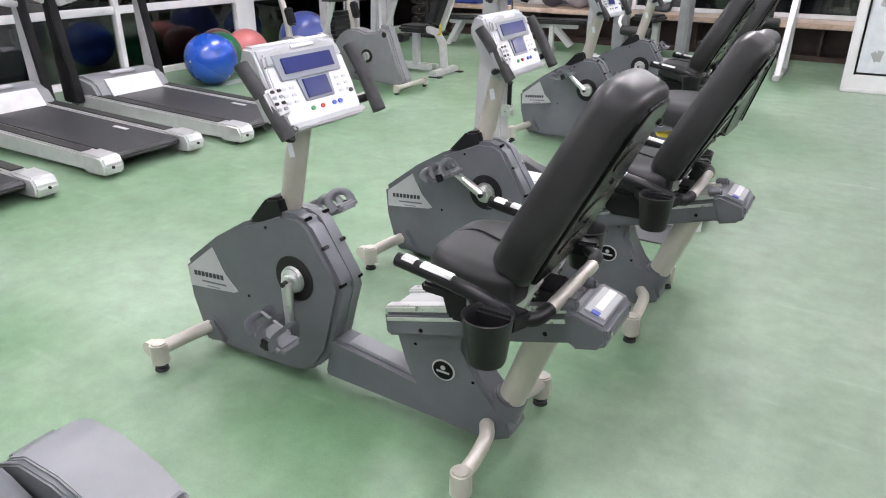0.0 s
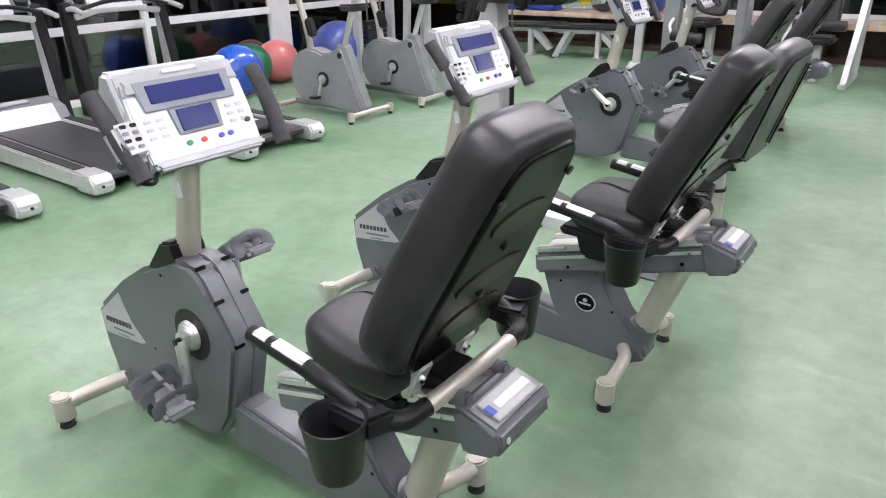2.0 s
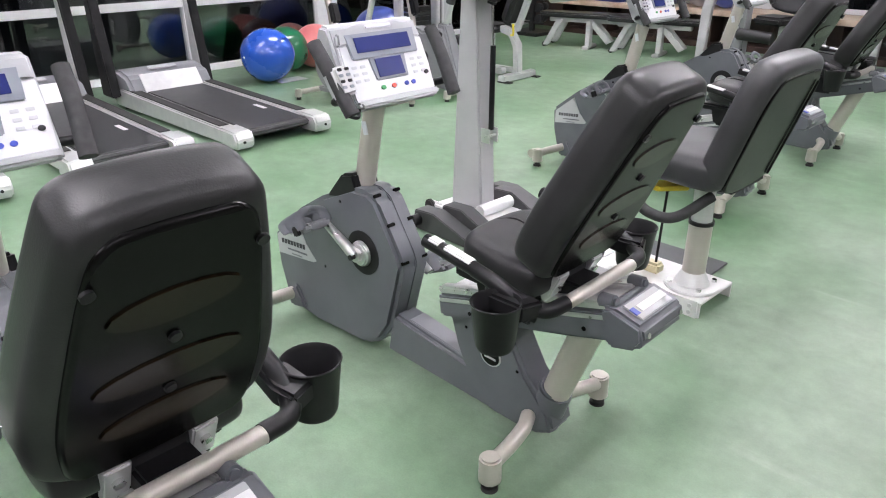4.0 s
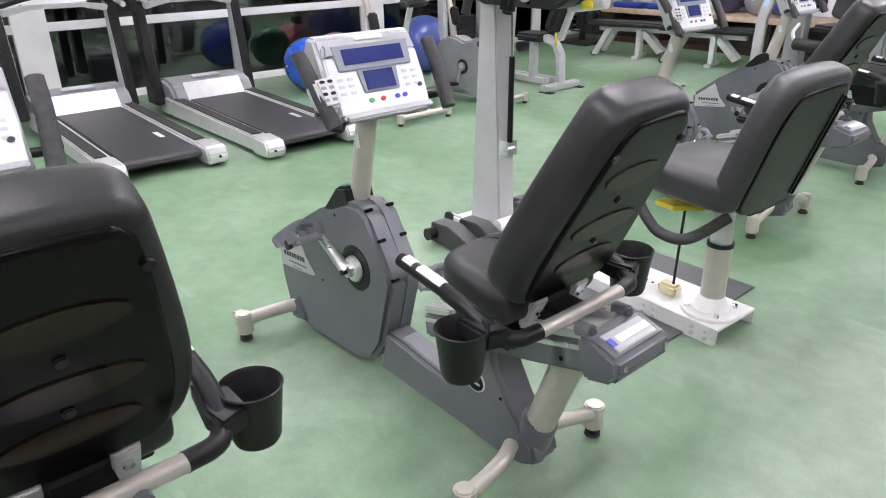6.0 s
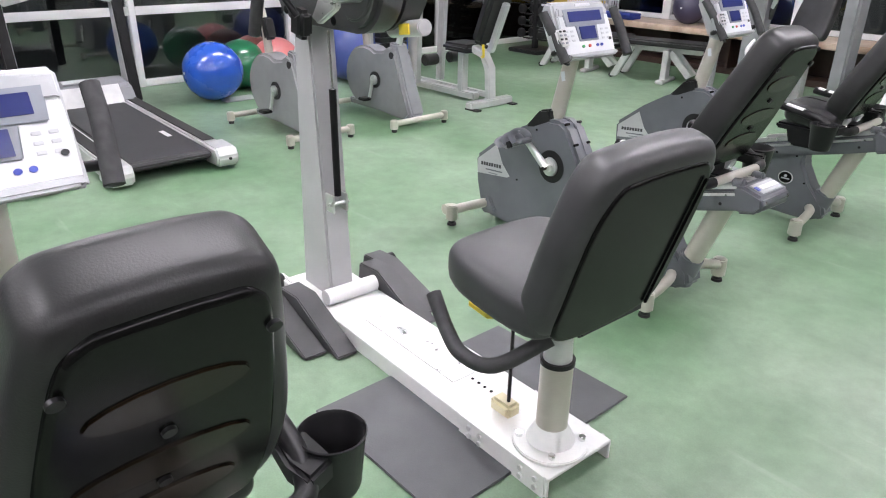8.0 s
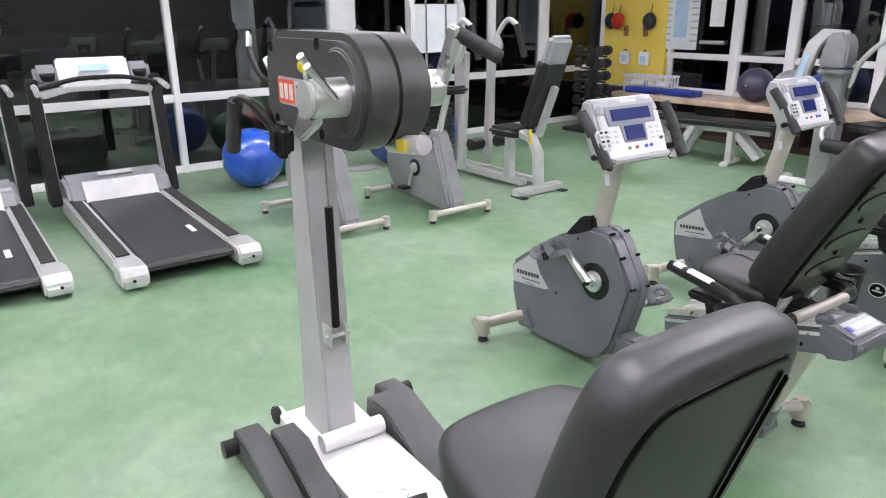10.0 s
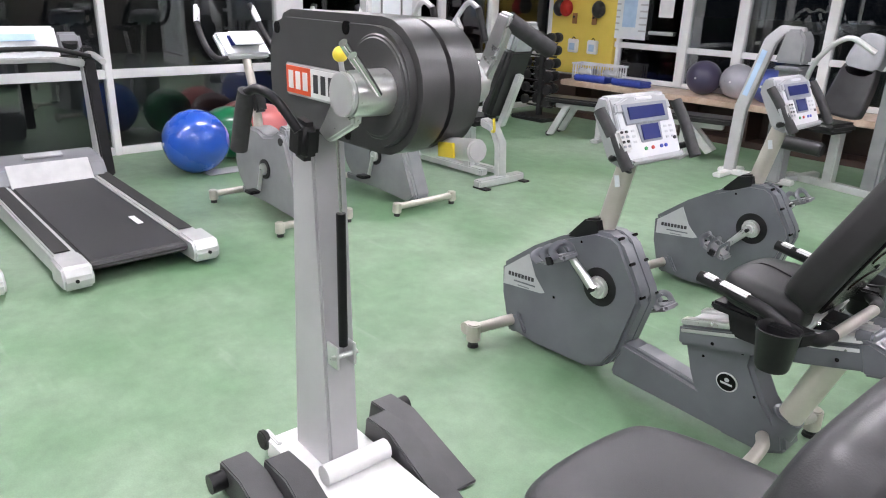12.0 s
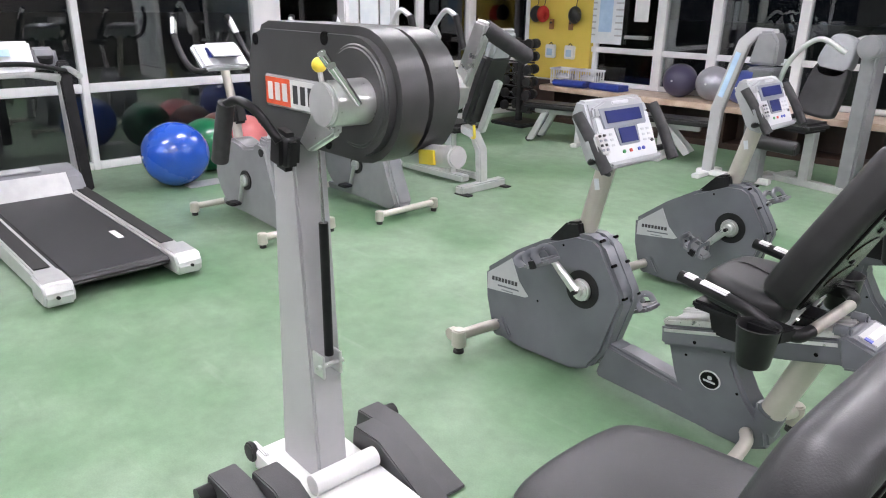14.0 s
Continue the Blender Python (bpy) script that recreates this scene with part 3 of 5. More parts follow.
    # column and console
    part("boot", prism([(-1.010, 0.575), (-0.905, 0.690), (-0.84, 0.705), (-0.82, 0.640), (-0.93, 0.590)], -0.055, 0.055, 0.010), BLACK, e, "black column boot")
    col = part("column", tube([(-0.852, 0, 0.60), (-0.752, 0, 1.02)], 0.043, 0.040, 20, False, 0.72), TUBE, e, "champagne console column")
    part("sticker", box((-0.788, -0.0305, 0.87), (0.022, 0.003, 0.045), 0, (0, -13, 0)), PAPER, col)
    con = part("console", prism([(-0.655, 0.972), (-0.669, 0.958), (-0.738, 0.977), (-0.830, 1.147), (-0.807, 1.209), (-0.763, 1.206)], -0.180, 0.180, 0.014, segments=3), CONSOLE_RIM, e, "silver and white console")
    tilt = pose(-0.706, 0, 1.090, 0, -25, 0) @ Matrix.Diagonal((1, 1.08, 0.87, 1))
    # the face lies in the plane x = 0 of this tilted frame, y across, z up the face
    part("face_plate", moved(prism([(-0.155, -0.125), (0.155, -0.125), (0.160, -0.02), (0.158, 0.075), (-0.158, 0.075), (-0.160, -0.02)], -0.006, 0.010, 0.004, axis="x"), tilt), CONSOLE, con, "white key panel")
    part("lip", moved(prism([(-0.150, -0.150), (0.150, -0.150), (0.160, -0.125), (-0.160, -0.125)], -0.03, 0.028, 0.008, axis="x"), tilt), CONSOLE_RIM, con, "clear reading lip")
    part("hood", moved(prism([(-0.160, 0.072), (0.160, 0.072), (0.152, 0.118), (0.08, 0.142), (-0.08, 0.142), (-0.152, 0.118)], -0.02, 0.014, 0.008, axis="x"), tilt), CONSOLE_RIM, con)
    part("bezel", moved(prism([(-0.125, 0.020), (0.125, 0.020), (0.132, 0.112), (-0.132, 0.112)], 0.008, 0.016, 0.003, axis="x"), tilt), BEZEL, con, "grey display surround")
    part("upper_display", moved(box((0.017, 0, 0.068), (0.004, 0.205, 0.054), 0.001), tilt), SCREEN, con, "dark blue display")
    part("bezel", moved(prism([(-0.062, -0.062), (0.062, -0.062), (0.070, 0.022), (-0.070, 0.022)], 0.008, 0.014, 0.003, axis="x"), tilt), BEZEL, con)
    part("lower_display", moved(box((0.0155, 0, -0.019), (0.004, 0.100, 0.066), 0.001), tilt), SCREEN, con, "dark blue display")
    part("badge", moved(box((0.016, 0, 0.128), (0.006, 0.10, 0.016), 0.004), tilt), CONSOLE, con)
    for ky, mat in ((-0.045, GREEN), (-0.005, RED), (0.045, BLUE), (0.072, BLUE), (0.135, INK)):
        part("button", moved(rod((0.008, ky, -0.088 if ky < 0.1 else -0.06), (0.014, ky, -0.088 if ky < 0.1 else -0.06), 0.008, seg=12), tilt), mat, con)
    for r in range(3):
        for c in range(2):
            for s in (-1, 1):
                part("key", moved(box((0.0105, s * (0.095 + 0.032 * c), -0.005 - 0.024 * r), (0.003, 0.018, 0.010), 0.001), tilt), KEY, con)
    part("remote_cradle", moved(box((0.015, -0.195, -0.055), (0.045, 0.075, 0.115), 0.016, (6, 0, 0), 3), tilt), CONSOLE_RIM, e, "silver entertainment control on the console")
    pod = part("remote_control", moved(box((0.040, -0.195, -0.048), (0.022, 0.060, 0.100), 0.010, (6, 0, 0), 3), tilt), SILVER, e, "small remote control with dark keys")
    for r in range(4):
        for c in range(2):
            part("remote_key", moved(box((0.052, -0.207 + 0.024 * c, -0.012 - 0.020 * r), (0.004, 0.016, 0.011), 0.002), tilt), (BLACK, BEZEL, BLACK, BEZEL)[r], pod)
    part("cable_loop", moved(tube([(0.02, -0.20, -0.11), (0.03, -0.215, -0.155), (0.025, -0.18, -0.175), (0.0, -0.15, -0.15), (-0.02, -0.12, -0.12)], 0.006, seg=8), tilt), BLACK, e, "black hanging cable")
    for s in (-1, 1):
        part("console_grip", moved(tube([(0.035, s * 0.200, -0.165), (0.015, s * 0.216, 0.0), (-0.005, s * 0.222, 0.105)], 0.022, 0.021), tilt), FOAM, e, "charcoal foam handle grip")
        part("grip_bracket", moved(tube([(-0.04, s * 0.13, -0.09), (-0.02, s * 0.20, -0.10), (0.020, s * 0.218, -0.10)], 0.015), tilt), BLACK, e)
    part("console_back", moved(box((-0.06, 0, 0.0), (0.07, 0.22, 0.18), 0.025, segments=3), tilt), BLACK, con)
    # beam and rear pedestal
    part("beam", prism([(-0.66, 0.225), (-0.27, 0.175), (-0.10, 0.06), (-0.14, 0.045), (-0.70, 0.055)], -0.052, 0.052, 0.014, segments=3), HOUSING, e, "dark grey lower beam")
    part("beam_top", prism([(-0.60, 0.212), (-0.58, 0.222), (-0.31, 0.188), (-0.29, 0.172)], -0.036, 0.036, 0.003), HOUSING_LIGHT, e)
    ped = part("pedestal", prism([(-0.395, 0.435), (-0.345, 0.26), (-0.29, 0.13), (-0.20, 0.052), (-0.03, 0.052), (0.05, 0.10), (0.035, 0.165), (-0.055, 0.275), (-0.12, 0.40), (-0.11, 0.53)], -0.075, 0.075, 0.016, segments=3), HOUSING, e, "dark grey seat pedestal", Matrix.Diagonal((1, 0.74, 0.885, 1)))
    for s in (-1, 1):
        part("badge_ring", rod((-0.195, s * 0.072, 0.292), (-0.195, s * 0.080, 0.292), 0.041, seg=28), SILVER, ped, "round silver badge ring")
        part("badge_disc", rod((-0.195, s * 0.078, 0.292), (-0.195, s * 0.0815, 0.292), 0.036, seg=28), BLACKGLOSS, ped, "black badge")
        part("badge_mark", joined(rod((-0.195, s * 0.080, 0.303), (-0.195, s * 0.083, 0.303), 0.009, seg=12), box((-0.195, s * 0.082, 0.286), (0.046, 0.002, 0.008))), PANEL, ped)
        for vx, vz in ((-0.09, 0.28), (-0.30, 0.36), (-0.16, 0.44)):
            part("screw_hole", rod((vx, s * 0.070, vz), (vx, s * 0.0765, vz), 0.006, seg=8), BLACKGLOSS, ped)
    part("rear_tube", rod((0.0, 0, 0.15), (0.135, 0, 0.535), 0.043, 0.046, 24), TUBE, e, "champagne rear support tube")
    part("tube_collar", rod((-0.03, 0, 0.075), (0.018, 0, 0.215), 0.060, 0.053, 24, 0.008), HOUSING, e, "dark grey collar")
    # seat rail, tilted; its frame has x along the rail
    rl = lean(-0.055, 0.486, 16.0) @ Matrix.Diagonal((1, 0.9, 1, 1))
    rail = part("seat_rail", moved(prism([(-0.365, -0.052), (-0.350, 0.030), (0.30, 0.030), (0.30, -0.060), (0.10, -0.062)], -0.098, 0.098, 0.012), rl), HOUSING, e, "dark grey seat rail")
    for s in (-1, 1):
        part("track", moved(box((-0.03, s * 0.075, 0.040), (0.62, 0.045, 0.022), 0.005), rl), ALU, rail, "bright aluminium track")
        part("side_groove", moved(box((-0.03, s * 0.0985, 0.008), (0.62, 0.006, 0.012), 0.001), rl), ALU, rail)
        for vx in (-0.22, 0.20):
            part("screw_hole", moved(rod((vx, s * 0.096, -0.03), (vx, s * 0.0995, -0.03), 0.007, seg=8), rl), BLACKGLOSS, rail)
        part("stop_bumper", moved(rod((0.255, s * 0.080, 0.052), (0.305, s * 0.080, 0.046), 0.022, 0.018, 16, 0.006), rl), HOUSING, rail, "rounded end bumper")
    part("rail_floor", moved(box((-0.03, 0, 0.034), (0.60, 0.10, 0.008)), rl), SILVER, rail)
    cap = part("rail_cap", moved(prism([(0.27, -0.068), (0.27, 0.042), (0.305, 0.046), (0.385, -0.004), (0.383, -0.048), (0.355, -0.070)], -0.118, 0.118, 0.012, segments=3), rl), HOUSING, e, "dark grey rail end cap")
    part("cap_plate", moved(box((0.347, 0, 0.0225), (0.060, 0.17, 0.006), 0.002, (0, 32, 0)), rl), PANEL, cap, "silver name plate")
    part("plate_bar", moved(box((0.349, 0.015, 0.0250), (0.022, 0.135, 0.003), 0, (0, 32, 0)), rl), LABEL, cap, "pale bar of brand lettering")
    part("plate_mark", moved(box((0.349, -0.075, 0.0250), (0.024, 0.020, 0.003), 0, (0, 32, 0)), rl), BLUE, cap)
    for s in (-1, 1):
        part("cap_bolt", moved(rod((0.380, s * 0.09, -0.030), (0.389, s * 0.09, -0.030), 0.008, seg=10), rl), CHROME, cap)
    part("seat_carriage", joined(moved(box((0.03, 0, 0.09), (0.24, 0.17, 0.09), 0.01), rl), moved(box((0.09, 0, 0.15), (0.06, 0.20, 0.10), 0.01), rl)), BLACK, e, "black sliding seat carriage")
    part("adjust_lever", tube([(-0.10, -0.03, 0.555), (-0.17, -0.05, 0.535), (-0.21, -0.06, 0.530)], 0.009), BLUE, e, "blue seat adjusting lever")
    # seat and backrest
    seat = part("seat", cushion([(-0.225, -0.150), (-0.260, -0.08), (-0.260, 0.08), (-0.225, 0.150), (-0.12, 0.182), (0.01, 0.180), (0.045, 0.13), (0.045, -0.13), (0.01, -0.180), (-0.12, -0.182)], 0.620, 0.728, 0.040, "z", dome=0.006), VINYL, e, "black vinyl seat pad", pose(0, 0, 0.002, 0, 3, 0), )
    part("seam", tube([(-0.235, 0.0, 0.724), (-0.18, 0.03, 0.732), (-0.05, -0.01, 0.733), (0.02, 0.02, 0.730)], 0.003, seg=8), BLACK, seat)
    part("seat_pan", prism([(-0.24, -0.14), (-0.24, 0.14), (0.03, 0.15), (0.03, -0.15)], 0.588, 0.622, 0.01, axis="z"), BLACK, e, "black seat pan")
    part("seat_skirt", prism([(-0.20, 0.60), (-0.17, 0.50), (0.02, 0.50), (0.06, 0.60)], -0.11, 0.11, 0.015), BLACK, e)
    bk = pose(0.060, 0, 0.715, 0, 26, 0)
    back = part("backrest", moved(cushion([(-0.170, 0.0), (-0.204, 0.06), (-0.204, 0.20), (-0.150, 0.47), (-0.122, 0.542), (-0.06, 0.560), (0.06, 0.560), (0.122, 0.542), (0.150, 0.47), (0.204, 0.20), (0.204, 0.06), (0.170, 0.0), (0.10, -0.025), (-0.10, -0.025)], 0.045, -0.076, 0.036, "x"), bk), VINYL, e, "tall black vinyl backrest")
    part("back_shell", moved(cushion([(-0.145, 0.015), (-0.163, 0.07), (-0.163, 0.20), (-0.124, 0.46), (-0.095, 0.525), (-0.05, 0.537), (0.05, 0.537), (0.095, 0.525), (0.124, 0.46), (0.163, 0.20), (0.163, 0.07), (0.145, 0.015), (0.09, 0.0), (-0.09, 0.0)], 0.030, 0.054, 0.010, "x"), bk), BLACKGLOSS, back, "hard black back shell")
    for zz, w in ((0.12, 0.22), (0.235, 0.24), (0.385, 0.20)):
        pts = [(w / 2 * math.cos(k * math.pi / 8) , zz + 0.036 * math.sin(k * math.pi / 8)) for k in range(16)]
        part("back_recess", moved(prism(pts, 0.050, 0.0575, 0.002, axis="x"), bk), RECESS_SHEEN, back, "oval recess in the shell, warm reflection put into its colour")
    for yy, zz in ((0, 0.18), (0, 0.31), (-0.12, 0.46), (0.12, 0.46)):
        part("shell_screw", moved(rod((0.054, yy, zz), (0.060, yy, zz), 0.010, seg=10), bk), BLACK, back)
    for s in (-1, 1):
        brk = part("back_bracket", moved(box((0.045, s * 0.080, -0.055), (0.022, 0.050, 0.10), 0.004), bk), SILVER, e, "bare metal backrest bracket")
        part("bracket_bolt", moved(rod((0.055, s * 0.080, -0.045), (0.066, s * 0.080, -0.045), 0.011, seg=8), bk), CHROME, brk)
    part("slide_block", box((0.09, 0, 0.625), (0.10, 0.11, 0.06), 0.008), BLACK, e, "black block under the backrest")
    # handle bar behind the seat with grips and cups
    part("cross_bar", rod((0.165, -0.165, 0.655), (0.165, 0.165, 0.655), 0.019), TUBE, e, "champagne cross bar")
    for s in (-1, 1):
        part("side_bar", tube([(0.165, s * 0.155, 0.655), (0.150, s * 0.225, 0.655), (0.085, s * 0.255, 0.675), (0.01, s * 0.262, 0.702), (-0.05, s * 0.262, 0.714)], 0.021), BLACK, e, "black side handle")
        g = part("seat_grip", tube([(-0.03, s * 0.262, 0.712), (-0.13, s * 0.262, 0.728), (-0.230, s * 0.262, 0.743)], 0.020), BLACK, e, "black seat grip")
        part("pulse_sensor", moved(box((0, 0, 0), (0.10, 0.030, 0.012), 0.004), pose(-0.105, s * 0.262, 0.739, 0, 9, 0)), LABEL, g, "white pulse sensor plate")
        part("pulse_sensor", moved(box((0, 0, 0), (0.045, 0.030, 0.012), 0.004), pose(-0.19, s * 0.262, 0.752, 0, 9, 0)), LABEL, g, "white pulse sensor plate")
        cup = part("cup_holder", moved(lathe([(0.0, -0.125), (0.046, -0.125), (0.050, -0.115), (0.063, 0.0), (0.066, 0.004), (0.063, 0.006), (0.058, 0.0), (0.046, -0.112), (0.0, -0.115)], 28), pose(0.078, s * 0.328, 0.692)), BLACK, e, "black plastic cup holder")
        part("cup_bracket", prism([(-0.03, s * 0.245), (0.02, s * 0.300), (0.13, s * 0.300), (0.155, s * 0.235), (0.09, s * 0.225)] if s > 0 else [(0.09, s * 0.225), (0.155, s * 0.235), (0.13, s * 0.300), (0.02, s * 0.300), (-0.03, s * 0.245)], 0.640, 0.688, 0.008, axis="z"), BLACK, cup)
    # seat, backrest, handles and cups ride on the carriage
    for child in e.children:
        if child.name.split(".")[0] in ("seat_carriage", "seat", "seat_pan", "seat_skirt", "backrest", "back_bracket", "slide_block", "cross_bar", "side_bar", "seat_grip", "cup_holder"):
            child.location += Vector((slide - 0.036, 0, 0.4 * slide - 0.046))
    return e


recumbent_bike(-0.630, 1.772, -2, "dark grey recumbent exercise bike with a black seat, pedal down", -0.5, 0.05)
recumbent_bike(-0.485, 2.908, 122, "dark grey recumbent exercise bike with a black seat, pedal raised")
recumbent_bike(-0.922, 5.378, 130, "dark grey recumbent exercise bike standing past the arm machine", -2.5, 0.01)
recumbent_bike(-0.896, 6.710, 41, "dark grey recumbent exercise bike at the end of the row")


# ---- arm ergometer with its seat ----
def arm_ergometer():
    e = thing("arm_ergometer", pose(-0.07, 4.085, 0, 0, 0, -2.2), "arm crank trainer with a grey drum, white base and black seat", "exercise machine")
    base = part("base", prism([(-0.142, 0.0), (-0.142, 0.070), (0.142, 0.070), (0.142, 0.0), (0.132, 0.0), (0.132, 0.058), (-0.132, 0.058), (-0.132, 0.0)], -2.03, -0.42, 0.002, axis="x"), BASEWHITE, e, "white channel base")
    part("inner_track", prism([(-0.05, 0.070), (-0.05, 0.076), (0.05, 0.076), (0.05, 0.070)], -1.5, -0.95, axis="x"), ALU, base)
    for i in range(13):
        part("locating_hole", rod((-1.12 + i * 0.032, 0.02, 0.0685), (-1.12 + i * 0.032, 0.02, 0.0715), 0.006, seg=8), BLACKGLOSS, base)
    for bx in (-0.75, -0.70, -0.52, -0.46):
        for s in (-1, 1):
            for bz in (0.022, 0.052):
                part("bolt", rod((bx, s * 0.140, bz), (bx, s * 0.156, bz), 0.009, seg=8), SILVER, base)
    part("end_plate", prism([(-0.80, 0.0), (-0.80, 0.076), (-0.43, 0.076), (-0.43, 0.0)], -0.149, -0.142), BASEWHITE, base)
    mast = part("mast", prism([(-1.895, 0.066), (-1.665, 0.066), (-1.725, 1.20), (-1.835, 1.20)], -0.055, 0.055, 0.008), MASTPAINT, e, "pale grey painted tapered mast")
    part("gas_strut", rod((-1.650, -0.01, 0.53), (-1.650, -0.01, 0.95), 0.014), BLACK, e, "black gas strut")
    part("strut_rod", rod((-1.650, -0.01, 0.94), (-1.66, -0.01, 1.16), 0.005, seg=10), CHROME, e)
    part("strut_bracket", joined(box((-1.665, -0.04, 0.50), (0.07, 0.008, 0.075), 0.002), box((-1.665, 0.02, 0.50), (0.07, 0.008, 0.075), 0.002), rod((-1.645, -0.055, 0.50), (-1.645, 0.035, 0.50), 0.008, seg=10)), ALU, e, "bare metal strut bracket")
    part("cross_tube", rod((-1.70, -0.11, 0.103), (-1.70, 0.13, 0.103), 0.034), BASEWHITE, e, "white cross tube")
    # crank drum: long oval in x and z
    def drum_outline(g=0.0):
        pts = [(-1.385 + (0.155 + g) * math.sin(k * math.pi / 12), 1.338 + (0.155 + g) * math.cos(k * math.pi / 12)) for k in range(13)]
        return pts + [(-1.80, 1.183 - g), (-1.87, 1.20 - g), (-1.905 - g, 1.25), (-1.91 - g, 1.33), (-1.90 - g, 1.41), (-1.86, 1.475 + g), (-1.80, 1.493 + g)]
    head = part("drum", prism(drum_outline(), -0.150, -0.034, 0.020, segments=4), STEEL_GREY, e, "dark grey moulded drum housing")
    part("drum_half", prism(drum_outline(-0.003), -0.058, 0.060, 0.020, segments=4), STEEL_GREY, head, "second half of the drum housing")
    part("drum_boss", rod((-1.375, -0.145, 1.34), (-1.375, -0.157, 1.34), 0.122, 0.112, 36, 0.004), STEEL_GREY, head)
    for hx, hz in ((-1.84, 1.445), (-1.50, 1.462), (-1.50, 1.215), (-1.83, 1.225)):
        part("screw_well", rod((hx, -0.145, hz), (hx, -0.1515, hz), 0.016, seg=16), BLACKGLOSS, head)
    sign = part("sign", box((-1.660, -0.152, 1.318), (0.262, 0.006, 0.084), 0.003), SILVER, head, "small red and white name plate")
    part("sign_red_half", box((-1.723, -0.1558, 1.318), (0.126, 0.003, 0.070)), ORANGE, sign, "red half of the name plate")
    part("sign_white_half", box((-1.596, -0.1558, 1.318), (0.126, 0.003, 0.070)), LABEL, sign, "white half of the name plate")
    for i in range(3):
        part("letter_block", box((-1.760 + i * 0.037, -0.1578, 1.318), (0.023, 0.002, 0.046)), LABEL, sign)
        part("letter_block", box((-1.633 + i * 0.036, -0.1578, 1.318), (0.021, 0.002, 0.046)), INK, sign)
    part("hub", rod((-1.340, -0.14, 1.335), (-1.340, -0.258, 1.335), 0.052, 0.050, 28, 0.004), ALU, e, "machined aluminium hub")
    part("hub_face", rod((-1.340, -0.258, 1.335), (-1.340, -0.268, 1.335), 0.048, seg=28, bevel=0.002), SILVER, e)
    part("pull_knob", ball((-1.375, -0.245, 1.415), 0.017, u=16, v=10), YELLOW, e, "yellow ball knob")
    part("knob_stem", rod((-1.365, -0.245, 1.37), (-1.375, -0.245, 1.41), 0.006, seg=8), ALU, e)
    for dx, dz in ((0.0, 0.0), (0.035, -0.022)):
        part("hub_pin", rod((-1.332 + dx, -0.20, 1.36 + dz), (-1.300 + dx, -0.285, 1.445 + dz), 0.010, seg=12), CHROME, e, "steel pin")
    part("crank_arm", prism([(-1.370, 1.365), (-1.310, 1.335), (-1.320, 1.27), (-1.430, 1.215), (-1.470, 1.235), (-1.440, 1.27)], -0.252, -0.226, 0.006), ALU, e, "polished crank arm")
    part("handle_block", box((-1.490, -0.275, 1.215), (0.075, 0.055, 0.095), 0.018, (0, 10, 0), 3), BLACK, e, "black pivot block")
    part("handle_bow", tube([(-1.470, -0.30, 1.24), (-1.510, -0.33, 1.305), (-1.570, -0.345, 1.325), (-1.625, -0.35, 1.31)], 0.011), BLACK, e)
    part("hand_grip", tube([(-1.620, -0.35, 1.315), (-1.655, -0.35, 1.24), (-1.685, -0.35, 1.165)], 0.021), FOAM, e, "black foam hand grip")
    part("far_hub", rod((-1.380, 0.05, 1.335), (-1.380, 0.165, 1.335), 0.052, seg=24, bevel=0.004), ALU, e)
    part("far_crank_arm", prism([(-1.400, 1.31), (-1.350, 1.31), (-1.280, 1.44), (-1.260, 1.50), (-1.300, 1.51)], 0.145, 0.172, 0.006), ALU, e, "polished crank arm")
    part("far_hand_grip", rod((-1.280, 0.16, 1.49), (-1.255, 0.29, 1.42), 0.021), FOAM, e, "black foam hand grip")
    part("warning_roll", rod((-1.40, 0.02, 1.185), (-1.17, -0.02, 1.218), 0.026, seg=20, bevel=0.004), SILVER, e, "silver roller with a yellow warning label")
    part("warning_label", box((-1.265, -0.031, 1.204), (0.07, 0.006, 0.034), 0.001, (0, -8, -10)), YELLOW, e, "yellow and black warning label")
    # stepped floor plates each side of the mast
    for s in (-1, 1):
        part("step_inner", prism([(-1.87, 0.004), (-1.85, 0.135), (-1.71, 0.145), (-1.40, 0.014), (-1.40, 0.004)], s * 0.150, s * 0.240, 0.008), RAMP, e, "charcoal stepped foot rest")
        part("step_outer", prism([(-1.98, 0.004), (-1.96, 0.110), (-1.82, 0.120), (-1.47, 0.014), (-1.47, 0.004)], s * 0.244, s * 0.340, 0.008), RAMP, e, "charcoal stepped foot rest")
        part("step_leg", box((-1.84, s * 0.24, 0.045), (0.05, 0.16, 0.09), 0.006), BLACK, e)
        part("step_roller", rod((-1.93, s * 0.335, 0.06), (-1.93, s * 0.39, 0.06), 0.032), BLACK, e)
        part("caster", joined(rod((-2.05, s * 0.13, 0.055), (-2.05, s * 0.155, 0.055), 0.036, bevel=0.006)), RUBBER, e, "small black caster")
        part("caster_arm", box((-2.02, s * 0.122, 0.06), (0.10, 0.016, 0.04), 0.004), BASEWHITE, e)
    # seat post, seat and handles
    part("post_flange", joined(rod((-0.53, -0.015, 0.070), (-0.53, -0.015, 0.084), 0.115, seg=36, bevel=0.003), rod((-0.53, -0.015, 0.09), (-0.53, -0.015, 0.15), 0.075, 0.045, 24)), BASEWHITE, e, "round white flange")
    for k in range(4):
        a = radians(45 + 90 * k)
        part("flange_bolt", rod((-0.53 + 0.095 * math.cos(a), -0.015 + 0.095 * math.sin(a), 0.088), (-0.53 + 0.095 * math.cos(a), -0.015 + 0.095 * math.sin(a), 0.101), 0.011, seg=8), CHROME, e)
